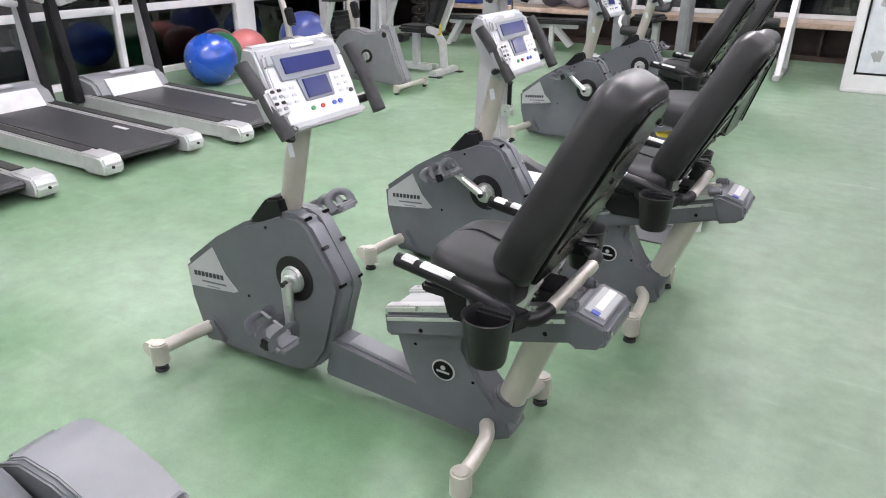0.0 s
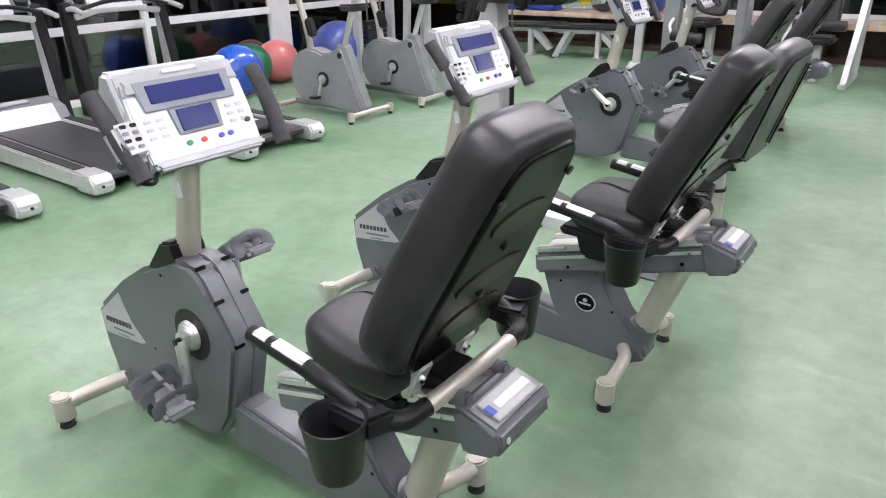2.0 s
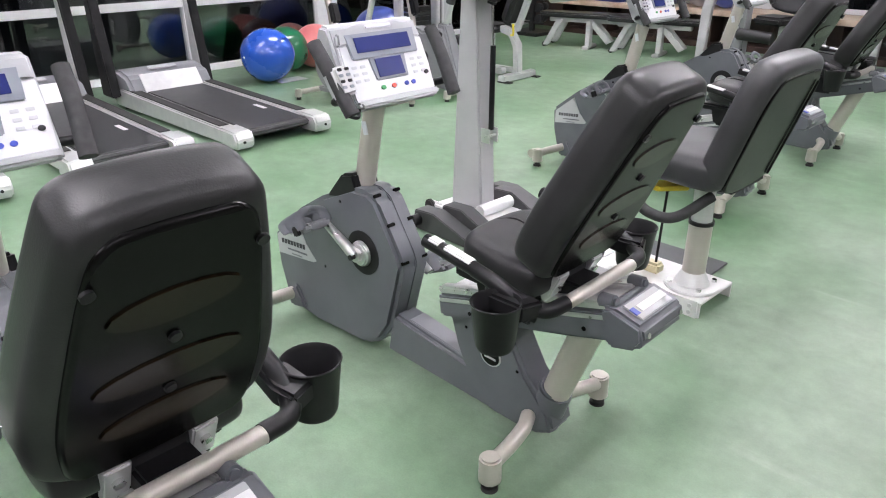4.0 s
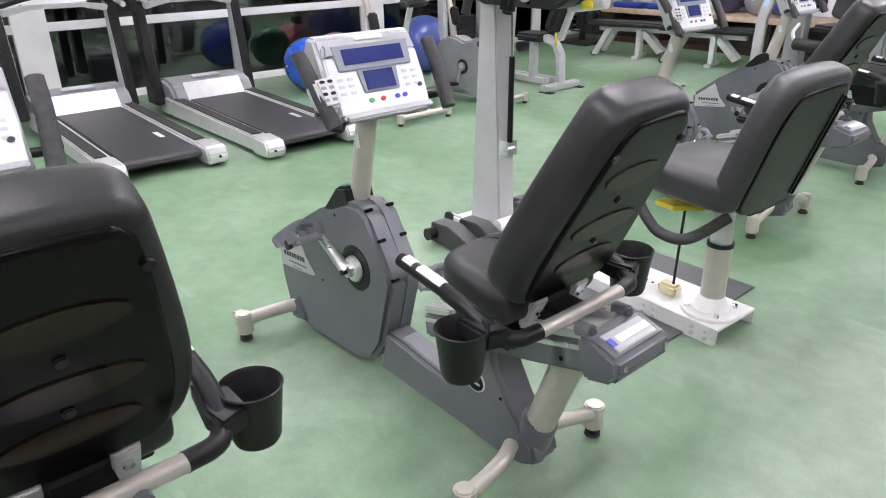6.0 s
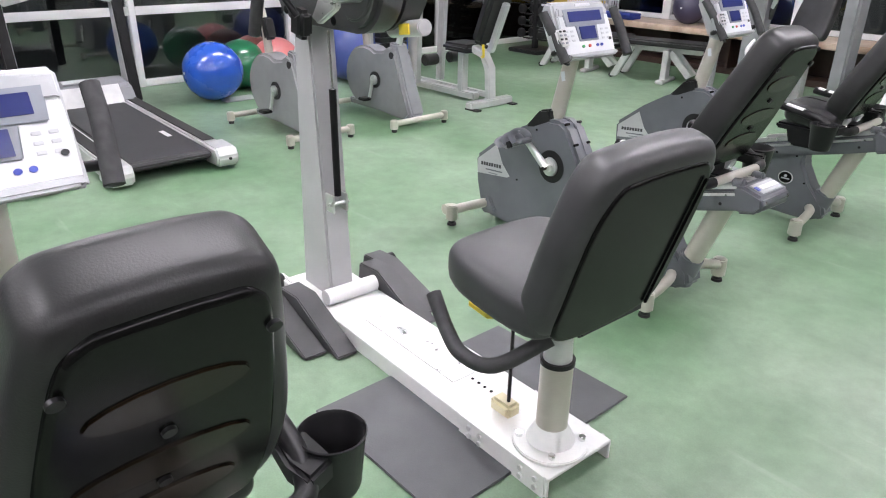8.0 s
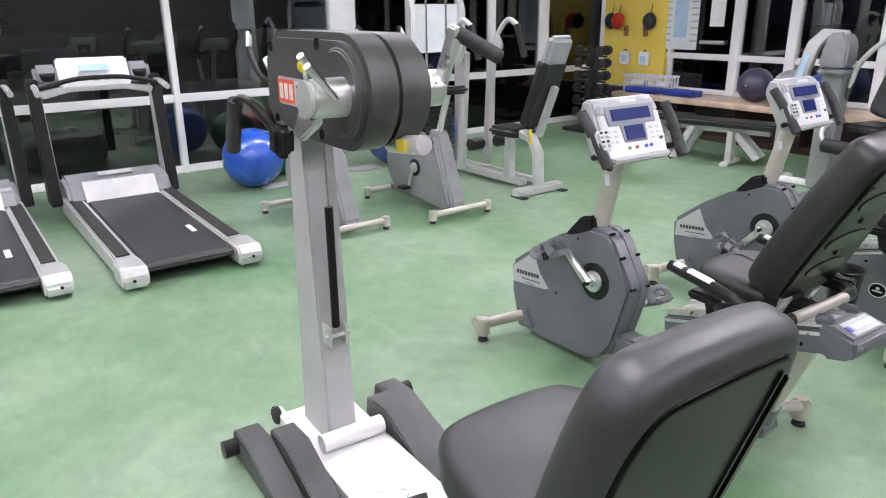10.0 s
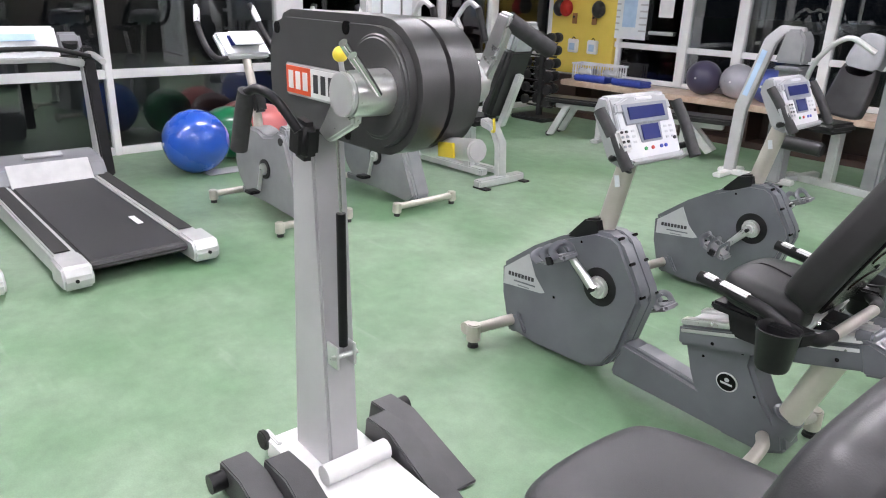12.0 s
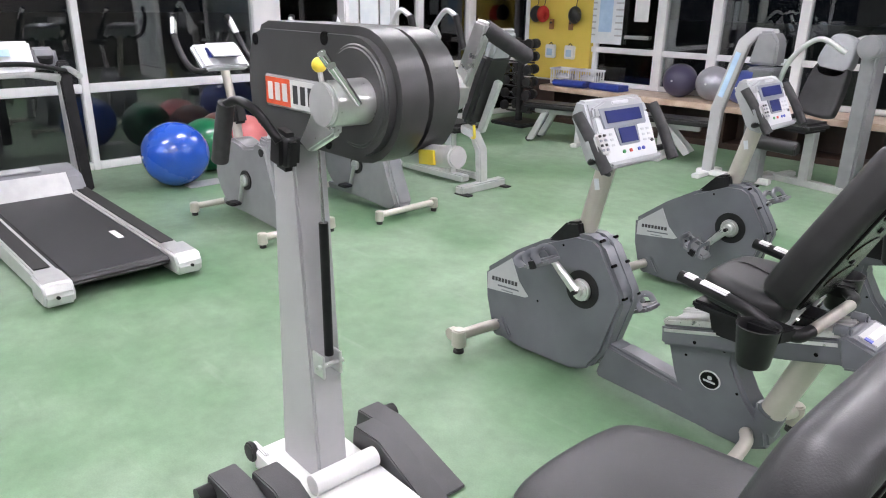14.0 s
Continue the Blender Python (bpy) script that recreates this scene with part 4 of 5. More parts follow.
    part("seat_post", rod((-0.53, -0.015, 0.09), (-0.53, -0.015, 0.365), 0.048, seg=24), TUBE, e, "pale painted seat post")
    part("post_ring", rod((-0.53, -0.015, 0.36), (-0.53, -0.015, 0.375), 0.052, seg=24), BLACK, e)
    part("inner_post", rod((-0.53, -0.015, 0.37), (-0.53, -0.03, 0.60), 0.042, seg=24), SILVER, e)
    part("release_rod", rod((-0.70, -0.03, 0.12), (-0.68, -0.05, 0.50), 0.006, seg=8), BLACK, e, "thin black release rod")
    part("release_foot", box((-0.715, -0.03, 0.105), (0.09, 0.06, 0.05), 0.012), CREAM, e, "cream pedal block")
    part("release_handle", prism([(-0.73, -0.19), (-0.64, -0.20), (-0.56, -0.10), (-0.63, -0.08), (-0.72, -0.14)], 0.515, 0.535, 0.004, axis="z"), YELLOW, e, "yellow seat release handle")
    part("seat_plate", box((-0.52, 0, 0.575), (0.30, 0.26, 0.05), 0.01), BLACK, e)
    part("seat", cushion([(-0.76, -0.24), (-0.80, -0.15), (-0.80, 0.05), (-0.76, 0.14), (-0.62, 0.19), (-0.38, 0.19), (-0.36, 0.0), (-0.36, -0.10), (-0.38, -0.29), (-0.62, -0.29)], 0.590, 0.715, 0.045, "z", dome=0.008), GREYVINYL, e, "charcoal vinyl seat pad")
    bk = pose(-0.405, -0.05, 0.655, 0, 17, 0)
    back = part("backrest", moved(cushion([(-0.235, -0.03), (-0.248, 0.10), (-0.240, 0.28), (-0.21, 0.40), (-0.13, 0.438), (0.13, 0.438), (0.21, 0.40), (0.240, 0.28), (0.248, 0.10), (0.235, -0.03), (0.12, -0.06), (-0.12, -0.06)], 0.055, -0.055, 0.042, "x"), bk), GREYVINYL, e, "charcoal vinyl backrest")
    part("back_panel", moved(cushion([(-0.20, -0.03), (-0.21, 0.10), (-0.205, 0.28), (-0.17, 0.375), (-0.10, 0.395), (0.10, 0.395), (0.17, 0.375), (0.205, 0.28), (0.21, 0.10), (0.20, -0.03), (0.10, -0.075), (-0.10, -0.075)], 0.040, 0.062, 0.010, "x"), bk), BLACKGLOSS, back, "black back panel")
    part("panel_fold", moved(box((0.068, 0.16, 0.15), (0.008, 0.012, 0.40), 0.003), bk), BLACKGLOSS, back)
    for s in (-1, 1):
        part("seat_handle", tube([(-0.750, -0.05 + s * 0.250, 0.585), (-0.67, -0.05 + s * 0.265, 0.508), (-0.60, -0.05 + s * 0.270, 0.470), (-0.51, -0.05 + s * 0.235, 0.468), (-0.43, -0.05 + s * 0.12, 0.545)], 0.021), FOAM, e, "black foam covered seat handle")
    # the mast and head stand a little off the base's centre line
    for child in e.children:
        kind = child.name.split(".")[0]
        if kind in ("mast", "gas_strut", "strut_rod", "strut_bracket"):
            child.location = (-0.065, -0.010, 0)
        elif kind in ("drum", "hub", "hub_face", "pull_knob", "knob_stem", "hub_pin", "crank_arm", "handle_block", "handle_bow", "hand_grip", "far_hub", "far_crank_arm", "far_hand_grip", "warning_roll", "warning_label"):
            child.location = (-0.04, 0.045, 0)
    return e


arm_ergometer()
rubber_mat = part("floor_mat", box((-0.95, 4.11, 0.005), (0.64, 0.88, 0.009), 0.003), MAT)
tagged(rubber_mat, "dark grey rubber mat under the white base", "mat")


# ---- upright bikes by the window ----
def upright_bike(x, y, label):
    e = thing("upright_bike", pose(x, y, 0), label, "exercise bike", "upright bikes")
    ring = [(-0.66 + 0.30 * math.cos(radians(a)), 0.33 + 0.27 * math.sin(radians(a))) for a in range(60, 241, 15)]
    body = part("housing", prism(ring + [(-0.62, 0.075), (-0.10, 0.04), (-0.03, 0.10), (-0.12, 0.30), (-0.20, 0.52), (-0.25, 0.62), (-0.32, 0.63), (-0.38, 0.585)], -0.085, 0.085, 0.020, segments=3), UPRIGHT_GREY, e, "grey moulded drive housing")
    part("neck_cover", prism([(-0.05, 0.05), (-0.02, 0.10), (-0.11, 0.30), (-0.19, 0.53), (-0.24, 0.65), (-0.33, 0.66), (-0.34, 0.52), (-0.22, 0.22)], -0.06, 0.06, 0.012), HOUSING_LIGHT, body)
    for s in (-1, 1):
        part("crank_disc", rod((-0.50, s * 0.08, 0.33), (-0.50, s * 0.095, 0.33), 0.07, seg=28), BLACK, e)
        part("crank_hub", rod((-0.50, s * 0.09, 0.33), (-0.50, s * 0.115, 0.33), 0.042, seg=24, bevel=0.004), ALU, e, "silver crank hub")
        part("crank_arm", rod((-0.50, s * 0.115, 0.33), (-0.54, s * 0.125, 0.33 + s * 0.16), 0.014, seg=10), ALU, e)
        part("pedal", box((-0.54, s * 0.175, 0.33 + s * 0.16), (0.09, 0.08, 0.024), 0.006), BLACK, e)
        part("neck_disc", rod((-0.27, s * 0.08, 0.56), (-0.27, s * 0.089, 0.56), 0.028, seg=20), BLACK, e)
        for fx, nm in ((0.0, "rear_foot"), (-0.98, "front_foot")):
            f = part(nm, rod((fx, s * 0.27, 0.025), (fx, s * 0.27, 0.10), 0.034, 0.031, 18, 0.005), TUBE, e, "champagne end cap")
            part("levelling_foot", rod((fx, s * 0.27, 0.0), (fx, s * 0.27, 0.028), 0.022), RUBBER, f)
    for fx in (0.0, -0.98):
        part("stabiliser", rod((fx, -0.25, 0.068), (fx, 0.25, 0.068), 0.024), TUBE, e, "champagne stabiliser tube")
    part("floor_beam", box((-0.5, 0, 0.075), (0.96, 0.08, 0.05), 0.01), UPRIGHT_GREY, e)
    part("seat_post", rod((-0.29, 0, 0.60), (-0.16, 0, 0.95), 0.026), SILVER, e, "silver seat post")
    part("saddle", moved(prism([(-0.17, -0.02), (-0.17, 0.02), (-0.02, 0.06), (0.09, 0.12), (0.12, 0.06), (0.12, -0.06), (0.09, -0.12), (-0.02, -0.06)], 0, 0.06, 0.02, axis="z", segments=3), pose(-0.14, 0, 0.945, 0, -3, 0)), VINYL, e, "black saddle")
    part("column", tube([(-0.72, 0, 0.55), (-0.76, 0, 0.80), (-0.86, 0, 1.10)], 0.034, 0.030), TUBE, e, "champagne console column")
    part("bottle_cage", box((-0.70, 0, 0.78), (0.07, 0.085, 0.17), 0.016, (0, -16, 0), 3), BLACK, e, "black bottle holder")
    con = part("console", box((-0.90, 0, 1.14), (0.06, 0.36, 0.24), 0.02, (0, -50, 0), 3), CONSOLE_RIM, e, "grey console")
    part("display", moved(box((0.032, 0, 0.02), (0.006, 0.20, 0.10), 0.002), pose(-0.90, 0, 1.14, 0, -50, 0)), SCREEN, con)
    part("book_rest", box((-0.87, 0.02, 1.195), (0.012, 0.22, 0.14), 0.002, (0, -55, 0)), PAPER, con, "sheets of paper on the console")
    for s in (-1, 1):
        part("handlebar", tube([(-0.88, s * 0.08, 1.08), (-0.80, s * 0.22, 1.06), (-0.92, s * 0.25, 1.12), (-1.08, s * 0.24, 1.28), (-1.14, s * 0.20, 1.42)], 0.022), BLACK, e, "black curved handlebar")
        part("pulse_sensor", tube([(-1.085, s * 0.24, 1.295), (-1.135, s * 0.21, 1.40)], 0.0235, smooth=False), ALU, e, "silver pulse sensor")
    return e


upright_bike(-4.12, 5.50, "grey upright exercise bike between the treadmill and the balls")
upright_bike(-4.02, 6.40, "grey upright exercise bike beside the weight machine")


# ---- seated weight machine ----
def weight_machine():
    e = thing("weight_machine", pose(-4.61, 7.43, 0), "silver seated weight machine with black pads and a weight stack", "weight machine")
    part("base_rail", box((-0.45, 0.0, 0.06), (1.30, 0.09, 0.06), 0.01), SILVER, e)
    part("base_rail", box((-0.35, 0.18, 0.05), (1.10, 0.07, 0.05), 0.01), SILVER, e)
    part("front_foot", box((0.40, -0.02, 0.04), (0.09, 0.55, 0.07), 0.012), SILVER, e, "silver floor bar")
    for s in (-1, 1):
        part("foot_pad", box((0.43, s * 0.24 - 0.02, 0.008), (0.16, 0.07, 0.014), 0.004), RUBBER, e)
    for yy in (-0.30, 0.30):
        part("tower_post", prism([(-1.20, 0.0), (-1.08, 0.0), (-1.08, 1.55), (-1.13, 1.68), (-1.20, 1.70)], yy - 0.03, yy + 0.03, 0.01), SILVER, e, "silver tower post")
    part("tower_top", tube([(-1.14, -0.30, 1.62), (-1.14, -0.22, 1.70), (-1.14, 0.22, 1.70), (-1.14, 0.30, 1.62)], 0.035), SILVER, e)
    part("shroud", box((-1.16, 0, 1.38), (0.02, 0.54, 0.46), 0.004), PAPER, e, "pale instruction panel")
    for i in range(10):
        part("weight_plate", box((-1.14, 0, 0.12 + i * 0.055), (0.10, 0.36, 0.048), 0.005), IRON, e)
    for s in (-1, 1):
        part("guide_rod", rod((-1.14, s * 0.12, 0.05), (-1.14, s * 0.12, 1.66), 0.012, seg=10), CHROME, e)
    part("arched_leg", prism([(0.36, 0.06), (0.42, 0.06), (0.40, 0.36), (0.30, 0.50), (0.16, 0.54), (0.16, 0.47), (0.28, 0.44), (0.34, 0.33)], -0.05, 0.05, 0.01), SILVER, e, "arched silver leg")
    part("seat_post", box((0.0, 0.0, 0.26), (0.08, 0.08, 0.40), 0.01), SILVER, e)
    part("seat", box((-0.02, 0.05, 0.50), (0.36, 0.32, 0.08), 0.03, segments=3), VINYL, e, "black seat pad")
    part("back_arm", prism([(0.27, 0.48), (0.34, 0.48), (0.52, 0.92), (0.46, 0.94)], 0.03, 0.09, 0.01), SILVER, e, "silver backrest arm")
    part("back_pad", moved(box((0, 0, 0), (0.12, 0.30, 0.64), 0.04, segments=3), pose(0.34, 0.06, 0.86, 0, 22, 0)), VINYL, e, "black back pad")
    part("head_pad", moved(box((0, 0, 0), (0.10, 0.26, 0.26), 0.035, segments=3), pose(0.49, 0.06, 1.22, 0, 22, 0)), PALEVINYL, e, "pale grey head pad")
    for s in (-1, 1):
        part("swing_arm", tube([(-0.55, s * 0.26, 1.28), (-0.38, s * 0.27, 1.46), (-0.24, s * 0.27, 1.42)], 0.022), SILVER, e, "silver press arm")
        part("arm_grip", rod((-0.24, s * 0.27, 1.42), (-0.13, s * 0.27, 1.14), 0.030), BLACK, e, "black foam arm grip")
        part("arm_plate", prism([(-0.62, 1.16), (-0.45, 1.34), (-0.38, 1.24), (-0.46, 1.08)], s * 0.22 - 0.02, s * 0.22 + 0.02, 0.008), SILVER, e)
        part("arm_strut", prism([(-0.56, 0.10), (-0.48, 0.10), (-0.42, 1.18), (-0.50, 1.20)], s * 0.16 - 0.03, s * 0.16 + 0.03, 0.008), SILVER, e)
        part("roller_pad", rod((-0.30, s * 0.08, 0.36), (-0.30, s * 0.24, 0.36), 0.055, seg=20, bevel=0.01), VINYL, e)
    part("yellow_lever", tube([(0.36, -0.10, 0.46), (0.42, -0.14, 0.48), (0.42, -0.15, 0.58)], 0.012), YELLOW, e, "yellow adjusting lever")
    return e


weight_machine()


# ---- flat benches ----
def bench(x, y, turn, label):
    e = thing("weight_bench", pose(x, y, 0, 0, 0, turn), label, "bench", "weight benches")
    part("pad", prism([(-0.60, -0.11), (-0.60, 0.11), (-0.52, 0.14), (0.52, 0.15), (0.60, 0.12), (0.60, -0.12), (0.52, -0.15), (-0.52, -0.14)], 0.38, 0.445, 0.02, axis="z", segments=3), VINYL, e, "black bench pad")
    part("spine", box((0, 0, 0.345), (0.95, 0.07, 0.06), 0.01), SILVER, e)
    for s in (-1, 1):
        part("leg", prism([(-0.50, 0.02), (-0.42, 0.02), (-0.24, 0.36), (-0.32, 0.36)], s * 0.16 - 0.03, s * 0.16 + 0.03, 0.008), SILVER, e, "silver splayed leg")
        part("wheel", rod((-0.48, s * 0.16 - 0.02, 0.03), (-0.48, s * 0.16 + 0.02, 0.03), 0.03, seg=14), RUBBER, e)
        part("brace", prism([(0.10, 0.32), (0.18, 0.34), (0.42, 0.10), (0.36, 0.06)], s * 0.08 - 0.015, s * 0.08 + 0.015, 0.005), SILVER, e)
    part("end_leg", box((0.12, -0.10, 0.18), (0.06, 0.14, 0.34), 0.01), SILVER, e, "broad white end leg")
    part("end_foot", box((0.12, -0.06, 0.02), (0.09, 0.40, 0.04), 0.01), SILVER, e)
    return e


bench(-5.00, 9.80, 15, "silver framed weight bench with a black pad")
bench(-4.00, 9.88, 12, "silver framed weight bench with a black pad, standing askew")


# ---- dumbbell tower ----
def dumbbell(m, label="black round dumbbell resting on the rack"):
    e = thing("dumbbell", m, label, "dumbbell", "dumbbells on the rack")
    part("handle", rod((0, -0.07, 0), (0, 0.07, 0), 0.015, seg=10), CHROME, e, "chrome handle")
    for s in (-1, 1):
        part("head", rod((0, s * 0.055, 0), (0, s * 0.125, 0), 0.062, seg=14, bevel=0.008), IRON, e)
    return e


rack = thing("dumbbell_rack", pose(-6.28, 10.35, 0), "black upright dumbbell rack, fully loaded", "rack")
part("base", box((0, 0, 0.025), (0.55, 0.50, 0.05), 0.01), IRON, rack)
part("post", box((0, 0, 0.55), (0.07, 0.07, 1.05), 0.008), IRON, rack)
for i in range(6):
    part("arm", box((0, 0, 0.17 + i * 0.16), (0.42, 0.05, 0.02), 0.004), IRON, rack)
first_bell = None
for i in range(6):
    for s in (-1, 1):
        m = pose(-6.28 + s * 0.165, 10.35, 0.243 + i * 0.16, 0, 0, 12 * s)
        first_bell = copy_thing(first_bell, m) if first_bell else dumbbell(m)


# ---- cable machine with a slanted name post, and the seat machine by the ledge ----
def lat_machine():
    e = thing("leg_machine", pose(-3.14, 9.52, 0), "silver leg machine with a slanted post and black roller", "weight machine")
    post = part("slanted_post", prism([(-0.10, 0.0), (0.0, 0.0), (0.02, 0.62), (0.18, 1.22), (0.25, 1.30), (0.40, 1.32), (0.40, 1.36), (0.20, 1.37), (0.08, 1.26), (-0.09, 0.64)], -0.035, 0.035, 0.008), MASTPAINT, e, "pale grey slanted post")
    part("name_bar", moved(box((0, 0, 0), (0.05, 0.004, 0.42)), pose(0.045, -0.037, 0.95, 0, 15.5, 0)), PAPER_BLUE, post, "pale blue bar of brand lettering")
    part("head_cover", prism([(0.22, 1.06), (0.46, 1.06), (0.46, 1.26), (0.40, 1.345), (0.28, 1.34)], -0.10, 0.10, 0.02), UPRIGHT_GREY, e, "grey head cover")
    part("tray", box((0.36, -0.02, 1.02), (0.24, 0.24, 0.04), 0.015), HOUSING_LIGHT, e)
    part("stack_post", box((0.36, 0, 0.52), (0.18, 0.16, 1.0), 0.012), UPRIGHT_GREY, e, "grey weight stack cover")
    part("floor_bar", box((0.20, 0, 0.03), (0.70, 0.08, 0.05), 0.01), BASEWHITE, e)
    part("cross_foot", box((-0.05, 0, 0.02), (0.08, 0.50, 0.04), 0.01), BASEWHITE, e)
    part("roller", rod((0.42, -0.18, 0.42), (0.80, -0.18, 0.40), 0.062, seg=20, bevel=0.01), VINYL, e, "black roller pad")
    part("roller_arm", tube([(0.40, -0.05, 0.62), (0.38, -0.15, 0.52), (0.44, -0.18, 0.42)], 0.02), SILVER, e)
    return e


def pad_machine():
    e = thing("press_machine", pose(-2.39, 9.78, 0, 0, 0, -12), "silver press machine with a two-tone grey back pad", "weight machine")
    bk = pose(-0.02, 0, 0.66, -12, 7, 0)
    part("back_pad", moved(cushion([(-0.13, -0.02), (-0.18, 0.08), (-0.15, 0.40), (-0.06, 0.36), (0.06, 0.36), (0.15, 0.40), (0.18, 0.08), (0.13, -0.02)], 0.05, -0.05, 0.025, "y"), bk), GREYVINYL, e, "charcoal back pad")
    part("head_pad", moved(cushion([(-0.15, 0.42), (0, 0.36), (0.15, 0.42), (0.125, 0.62), (0.06, 0.68), (-0.06, 0.68), (-0.125, 0.62)], 0.06, -0.05, 0.025, "y"), bk), PALEVINYL, e, "pale grey head pad")
    part("seat", box((-0.06, -0.10, 0.55), (0.34, 0.36, 0.09), 0.03, segments=3), VINYL, e, "black seat pad")
    part("seat_post", box((0.0, 0, 0.27), (0.09, 0.09, 0.50), 0.01), SILVER, e)
    part("floor_bar", box((0.05, 0, 0.03), (0.9, 0.09, 0.06), 0.01), SILVER, e)
    part("cross_foot", box((-0.30, 0, 0.025), (0.08, 0.6, 0.05), 0.01), SILVER, e)
    part("tower", box((0.36, 0.06, 0.62), (0.14, 0.16, 1.24), 0.02), UPRIGHT_GREY, e, "grey weight tower")
    part("tower_cap", rod((0.36, -0.06, 1.24), (0.36, 0.18, 1.24), 0.10, seg=24, bevel=0.01), UPRIGHT_GREY, e)
    for s in (-1, 1):
        part("press_arm", tube([(0.30, s * 0.26, 1.20), (0.10, s * 0.34, 1.30), (-0.12, s * 0.34, 1.12), (-0.22, s * 0.30, 0.90)], 0.022), SILVER, e, "silver press arm")
        part("grip", rod((-0.20, s * 0.30, 0.95), (-0.25, s * 0.28, 0.80), 0.024), FOAM, e)
    return e


def rack_machine(x, y, label):
    e = thing("cable_station", pose(x, y, 0), label, "weight machine")
    for s in (-1, 1):
        part("post", box((s * 0.34, 0.16, 0.75), (0.08, 0.08, 1.50), 0.01), SILVER, e, "silver frame post")
        part("foot", box((s * 0.34, -0.12, 0.03), (0.08, 0.80, 0.06), 0.01), SILVER, e)
        part("brace", prism([(-0.48, 0.06), (-0.40, 0.06), (0.14, 0.95), (0.10, 1.02)], s * 0.34 - 0.03, s * 0.34 + 0.03, 0.006, axis="x"), SILVER, e)
    part("top_bar", box((0, 0.16, 1.48), (0.72, 0.08, 0.08), 0.01), SILVER, e)
    part("seat", box((0, -0.22, 0.46), (0.32, 0.36, 0.08), 0.03, segments=3), VINYL, e, "black seat pad")
    part("seat_post", box((0, -0.20, 0.22), (0.08, 0.08, 0.42), 0.01), SILVER, e)
    part("back_pad", box((0, 0.0, 0.82), (0.28, 0.09, 0.56), 0.03, (-14, 0, 0), 3), VINYL, e, "black back pad")
    part("roller", rod((-0.26, -0.36, 0.62), (0.26, -0.36, 0.62), 0.055, seg=18, bevel=0.01), VINYL, e)
    return e


lat_machine()
pad_machine()
rack_machine(-1.12, 9.60, "silver seated weight machine with black pads by the ledge")

# ---- things on the ledge ----
def basket(x, y):
    e = thing("wire_basket", pose(x, y, 0.5), "white plastic lattice basket on the ledge", "basket", "white baskets")
    part("floor", box((0, 0, 0.008), (0.30, 0.22, 0.014), 0.003), FRAME_WHITE, e)
    part("rim", joined(box((0, -0.115, 0.20), (0.33, 0.014, 0.022)), box((0, 0.115, 0.20), (0.33, 0.014, 0.022)), box((-0.158, 0, 0.20), (0.014, 0.216, 0.022)), box((0.158, 0, 0.20), (0.014, 0.216, 0.022))), FRAME_WHITE, e)
    part("band", box((0, -0.112, 0.10), (0.31, 0.008, 0.014)), FRAME_WHITE, e)
    part("band", box((0, 0.112, 0.10), (0.31, 0.008, 0.014)), FRAME_WHITE, e)
    for i in range(8):
        for s in (-1, 1):
            part("slat", box((-0.147 + i * 0.042, s * 0.112, 0.10), (0.010, 0.007, 0.19)), FRAME_WHITE, e)
    for i in range(4):
        for s in (-1, 1):
            part("slat", box((s * 0.154, -0.085 + i * 0.056, 0.10), (0.007, 0.010, 0.19)), FRAME_WHITE, e)
    for i in range(5):
        part("filling", ball((-0.10 + 0.05 * i, 0.02 * (-1) ** i, 0.10), 0.055, 0.8, 14, 10), (PANEL, LABEL)[i % 2], e, "pale folded cloth")
    return e


b0 = basket(-6.09, 11.05)
copy_thing(b0, pose(-5.72, 11.10, 0.5))


def mat_roll(x, y, turn, w):
    e = thing("folded_mat", pose(x, y, 0.5, 0, 0, turn), "blue folded exercise mat on the ledge", "mat", "blue mats")
    part("fold", joined(box((0, 0, 0.02), (w, 0.24, 0.036), 0.012), box((0.01, 0.0, 0.057), (w * 0.97, 0.23, 0.034), 0.012)), MATBLUE, e)
    part("rolled_edge", rod((-w / 2, -0.10, 0.045), (w / 2, -0.10, 0.045), 0.042, seg=18, bevel=0.006), MATBLUE, e)
    return e


mat_roll(-5.81, 10.86, 4, 0.46)
mat_roll(-5.27, 10.90, -3, 0.44)

# ---- on the yellow wall ----
def wall_sheet(name, x, z, w, h, label, mat, y=FY - 0.075, blocks=()):
    e = thing(name, pose(x, y, z), label, "poster")
    part("sheet", box((0, 0, 0), (w, 0.006, h), 0.001), mat, e)
    for bx, bz, bw, bh, bm_ in blocks:
        part("print", box((bx, -0.005, bz), (bw, 0.002, bh)), bm_, e)
    return e


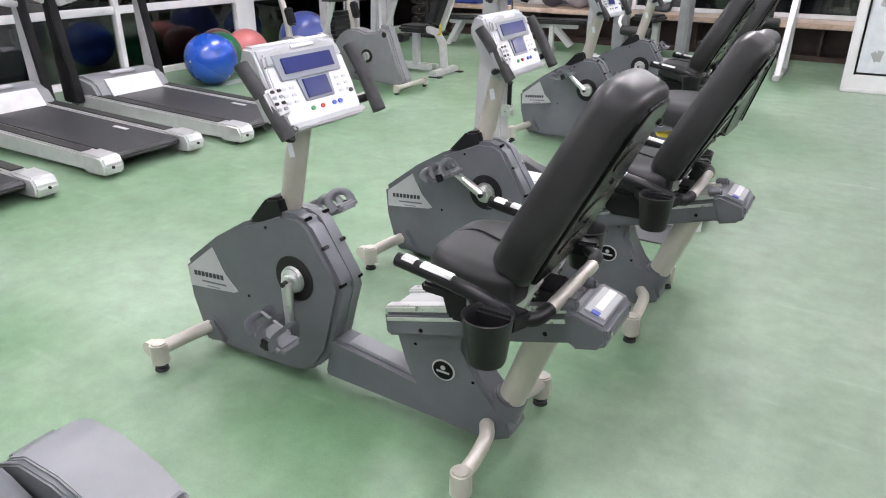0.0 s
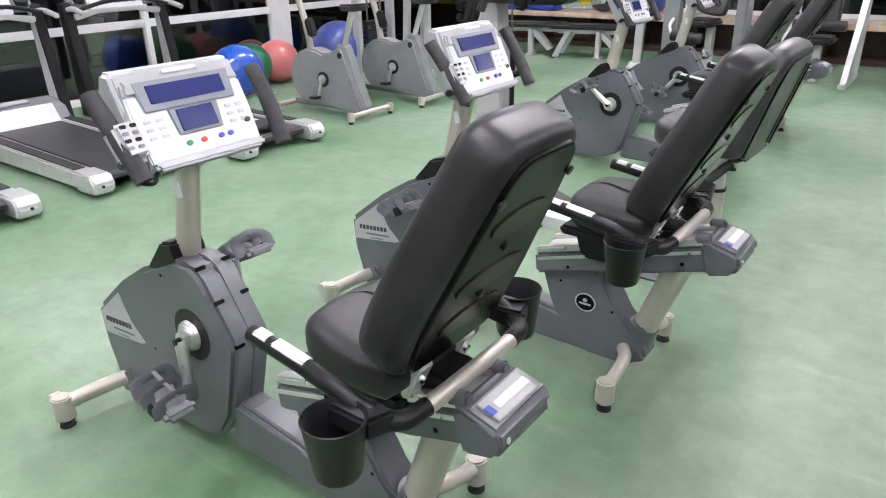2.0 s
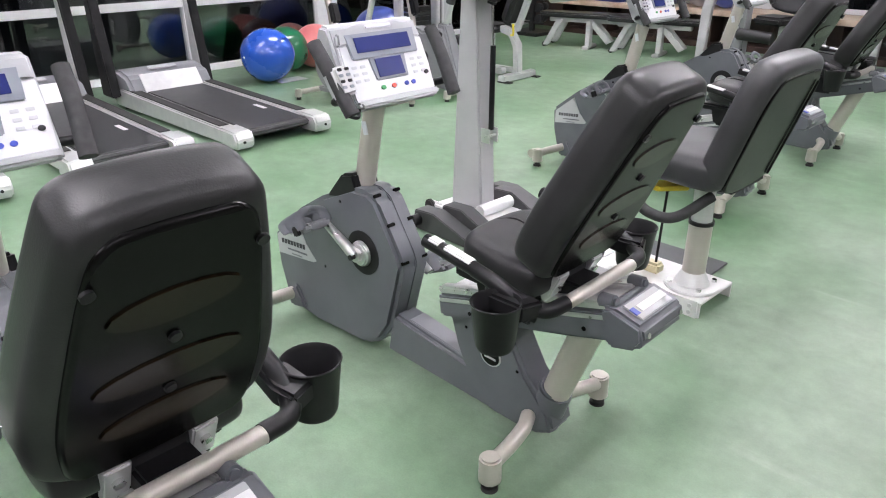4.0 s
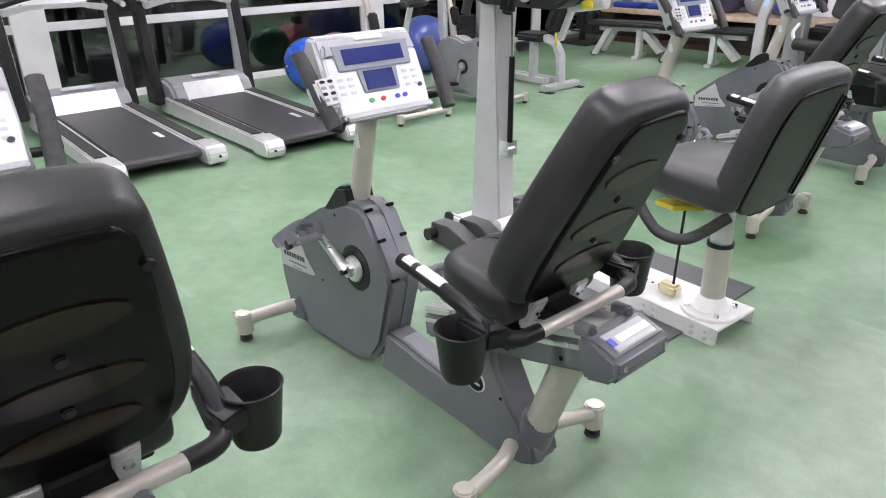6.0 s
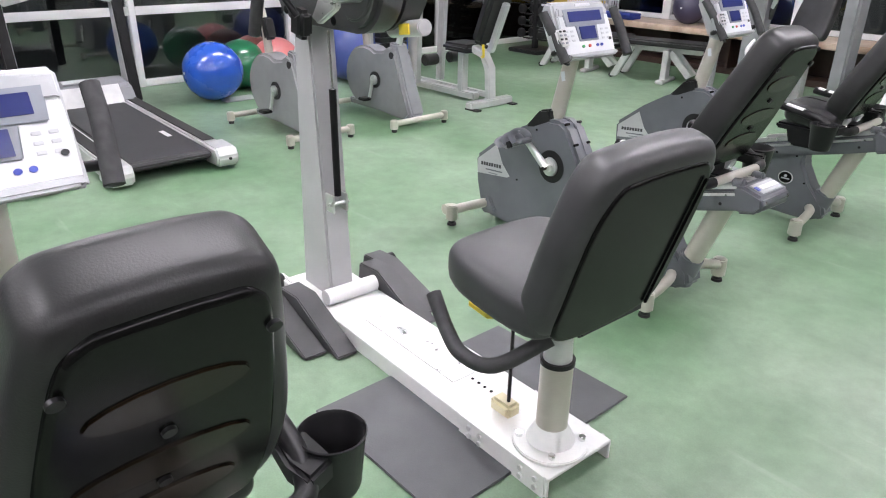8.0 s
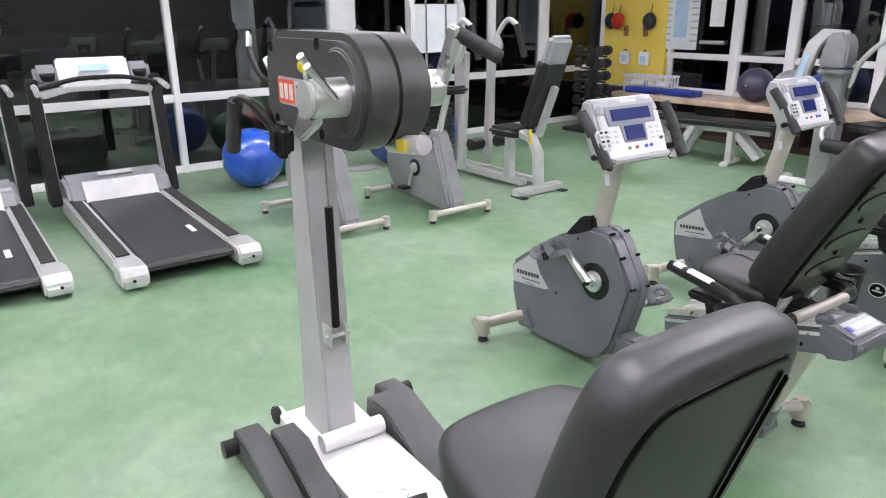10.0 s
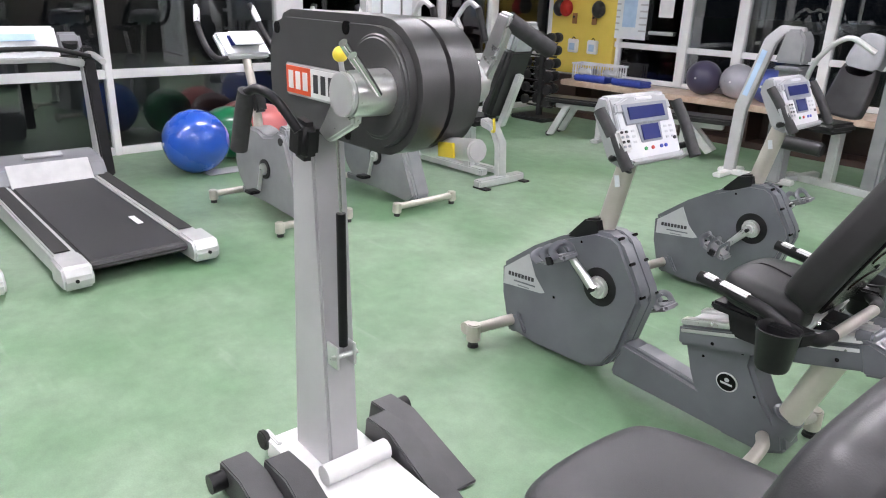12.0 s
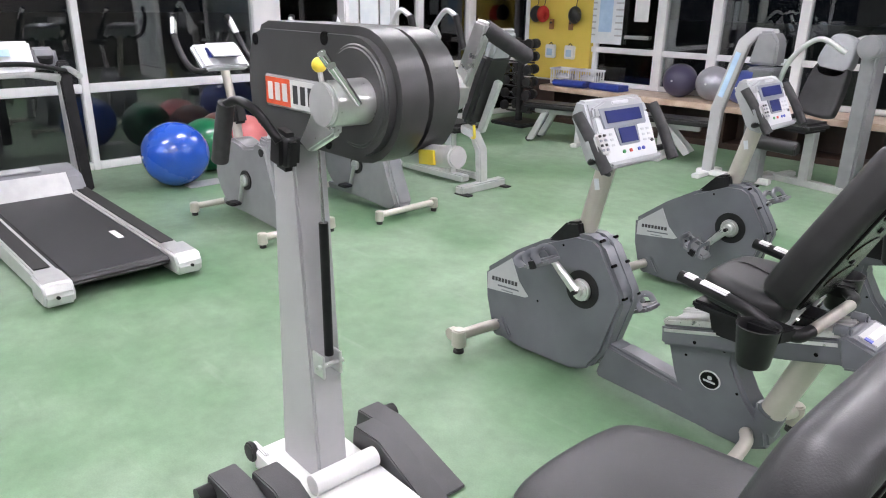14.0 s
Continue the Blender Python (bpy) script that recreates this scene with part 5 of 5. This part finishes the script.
wall_sheet("wall_poster", -5.69, 1.47, 0.56, 0.86, "large pale printed exercise chart", PAPER, FY - 0.06, [(0.02, 0.05, 0.20, 0.66, PAPER_BLUE)] + [(-0.2, 0.32 - 0.08 * i, 0.15, 0.02, PANEL) for i in range(9)] + [(0.23, 0.32 - 0.08 * i, 0.12, 0.02, PANEL) for i in range(9)])
wall_sheet("wall_notice", -5.18, 1.53, 0.20, 0.40, "small white printed notice", LABEL, FY - 0.009)
for nx in (-6.51, -6.18):
    e = thing("wall_dispenser", pose(nx, FY - 0.10, 0.90), "small white box with a blue label on the wall", "dispenser", "wall boxes")
    part("case", box((0, 0, 0), (0.16, 0.06, 0.18), 0.012), FRAME_WHITE, e)
    part("label", box((0, -0.032, -0.01), (0.09, 0.003, 0.09)), PAPER_BLUE, e)
    part("handle", tube([(-0.03, 0, 0.088), (0, 0, 0.115), (0.03, 0, 0.088)], 0.006, seg=8), BLACK, e)
    e = thing("wall_hook", pose(nx - 0.02, FY - 0.09, 1.26), "small brown socket plate on the wall", "hook", "wall hooks")
    part("plate", box((0, 0, 0), (0.07, 0.03, 0.14), 0.006), material("brown_plate_" + str(nx), (0.30, 0.14, 0.05), rough=0.5), e)
    part("peg", rod((0, -0.015, 0.02), (0, -0.03, 0.02), 0.014, seg=10), IRON, e)
for hx, mat, lab in ((-6.66, CAPRED, "red cloth boxing mitts hanging on the wall"), (-6.12, IRON, "black mitts hanging on the wall"), (-6.78, IRON, "dark mitts hanging on the wall")):
    e = thing("boxing_mitt", pose(hx, FY - 0.13, 1.39), lab, "mitts", "hanging mitts")
    part("mitt", ball((0, 0, 0), 0.09, 1.25, 18, 12), mat, e)
    part("thumb", ball((0.07, -0.02, -0.02), 0.045, 1.4, 14, 10), mat, e)
    part("cord", rod((0, 0.02, 0.10), (0, 0.05, 0.22), 0.005, seg=8), IRON, e)

door_bar = thing("door_handle_bar", pose(-5.17, FY - 0.09, 1.14), "pale horizontal push bar on the glass door", "handle")
part("bar", rod((-0.17, 0, 0), (0.17, 0, 0), 0.022), SILVER, door_bar)
for s in (-1, 1):
    part("bracket", box((s * 0.16, 0.025, 0), (0.03, 0.06, 0.05), 0.006), IRON, door_bar)

# ---- framed display board near the ledge ----
board = thing("display_board", pose(-0.11, 8.90, 0, 0, 0, 4), "white framed display board with a printed plan behind glass", "display board")
for bx in (0.045, 1.255):
    part("frame_post", box((bx, 0, 1.0), (0.09, 0.08, 2.0), 0.008), FRAME_WHITE, board, "white frame post")
part("frame_rail", box((0.65, 0, 0.09), (1.12, 0.07, 0.18), 0.006), FRAME_WHITE, board)
part("frame_rail", box((0.65, 0, 1.94), (1.12, 0.07, 0.12), 0.006), FRAME_WHITE, board)
part("sheet", box((0.65, 0.01, 1.03), (1.12, 0.02, 1.70)), PAPER, board, "printed plan")
part("inner_edge", joined(box((0.105, -0.012, 1.03), (0.02, 0.02, 1.70)), box((0.65, -0.012, 0.195), (1.09, 0.02, 0.02))), BLACK, board)
rnd = random.Random(4)
for i in range(26):
    part("plan_print", box((0.2 + 0.9 * rnd.random(), -0.002, 0.3 + 1.3 * rnd.random()), (0.03 + 0.12 * rnd.random(), 0.003, 0.02 + 0.12 * rnd.random()), 0, (0, rnd.uniform(-40, 40), 0)), rnd.choice((PANEL, PANEL, PANEL, BEZEL, YELLOW)), board)
part("leaning_leg", box((0.65, 0.10, 0.02), (1.2, 0.30, 0.04), 0.006), FRAME_WHITE, board)

# ---- the machine next to the start of the walk ----
near = thing("stepper_machine", pose(-1.060, 0.690, -0.015), "grey exercise machine with a curved silver rear cover", "exercise machine")
part("hood", prism([(-0.28, 0.450), (-0.20, 0.490), (-0.08, 0.490), (0.03, 0.460), (0.12, 0.410), (0.115, 0.400), (0.02, 0.445), (-0.08, 0.472), (-0.20, 0.472), (-0.26, 0.437)], -0.005, 0.155, 0.004), HOUSING_LIGHT, near, "curved silver cover")
part("side_shell", prism([(-0.30, 0.435), (-0.20, 0.480), (-0.08, 0.480), (0.03, 0.450), (0.115, 0.405), (0.11, 0.335), (0.0, 0.375), (-0.12, 0.405), (-0.26, 0.395)], -0.020, 0.0, 0.005), HOUSING, near, "dark grey side shell")
part("end_face", prism([(-0.01, 0.37), (0.155, 0.37), (0.15, 0.425), (0.0, 0.425)], 0.095, 0.118, 0.006, axis="x"), HOUSING, near)
for yy in (0.03, 0.125):
    part("bolt", rod((0.116, yy, 0.395), (0.124, yy, 0.395), 0.009, seg=10), BLACK, near)
part("body", prism([(-0.75, 0.03), (-0.72, 0.40), (-0.45, 0.52), (-0.22, 0.47), (0.0, 0.39), (0.08, 0.36), (0.06, 0.03)], -0.24, -0.03, 0.02), HOUSING, near, "dark grey body")
part("support", prism([(-0.35, 0.03), (-0.30, 0.45), (-0.10, 0.44), (0.02, 0.03)], 0.0, 0.12, 0.01), HOUSING, near)
part("base_bar", box((-0.35, -0.04, 0.02), (0.95, 0.40, 0.04), 0.01), TUBE, near)

# ---- pale plates let into the floor by the balls ----
for px, py in ((-5.95, 5.72), (-6.10, 6.75)):
    e = part("floor_plate", box((px, py, 0.003), (0.20, 0.34, 0.005), 0.001), PANEL)
    tagged(e, "pale flat plate lying on the green floor", "floor plate", "floor plates")
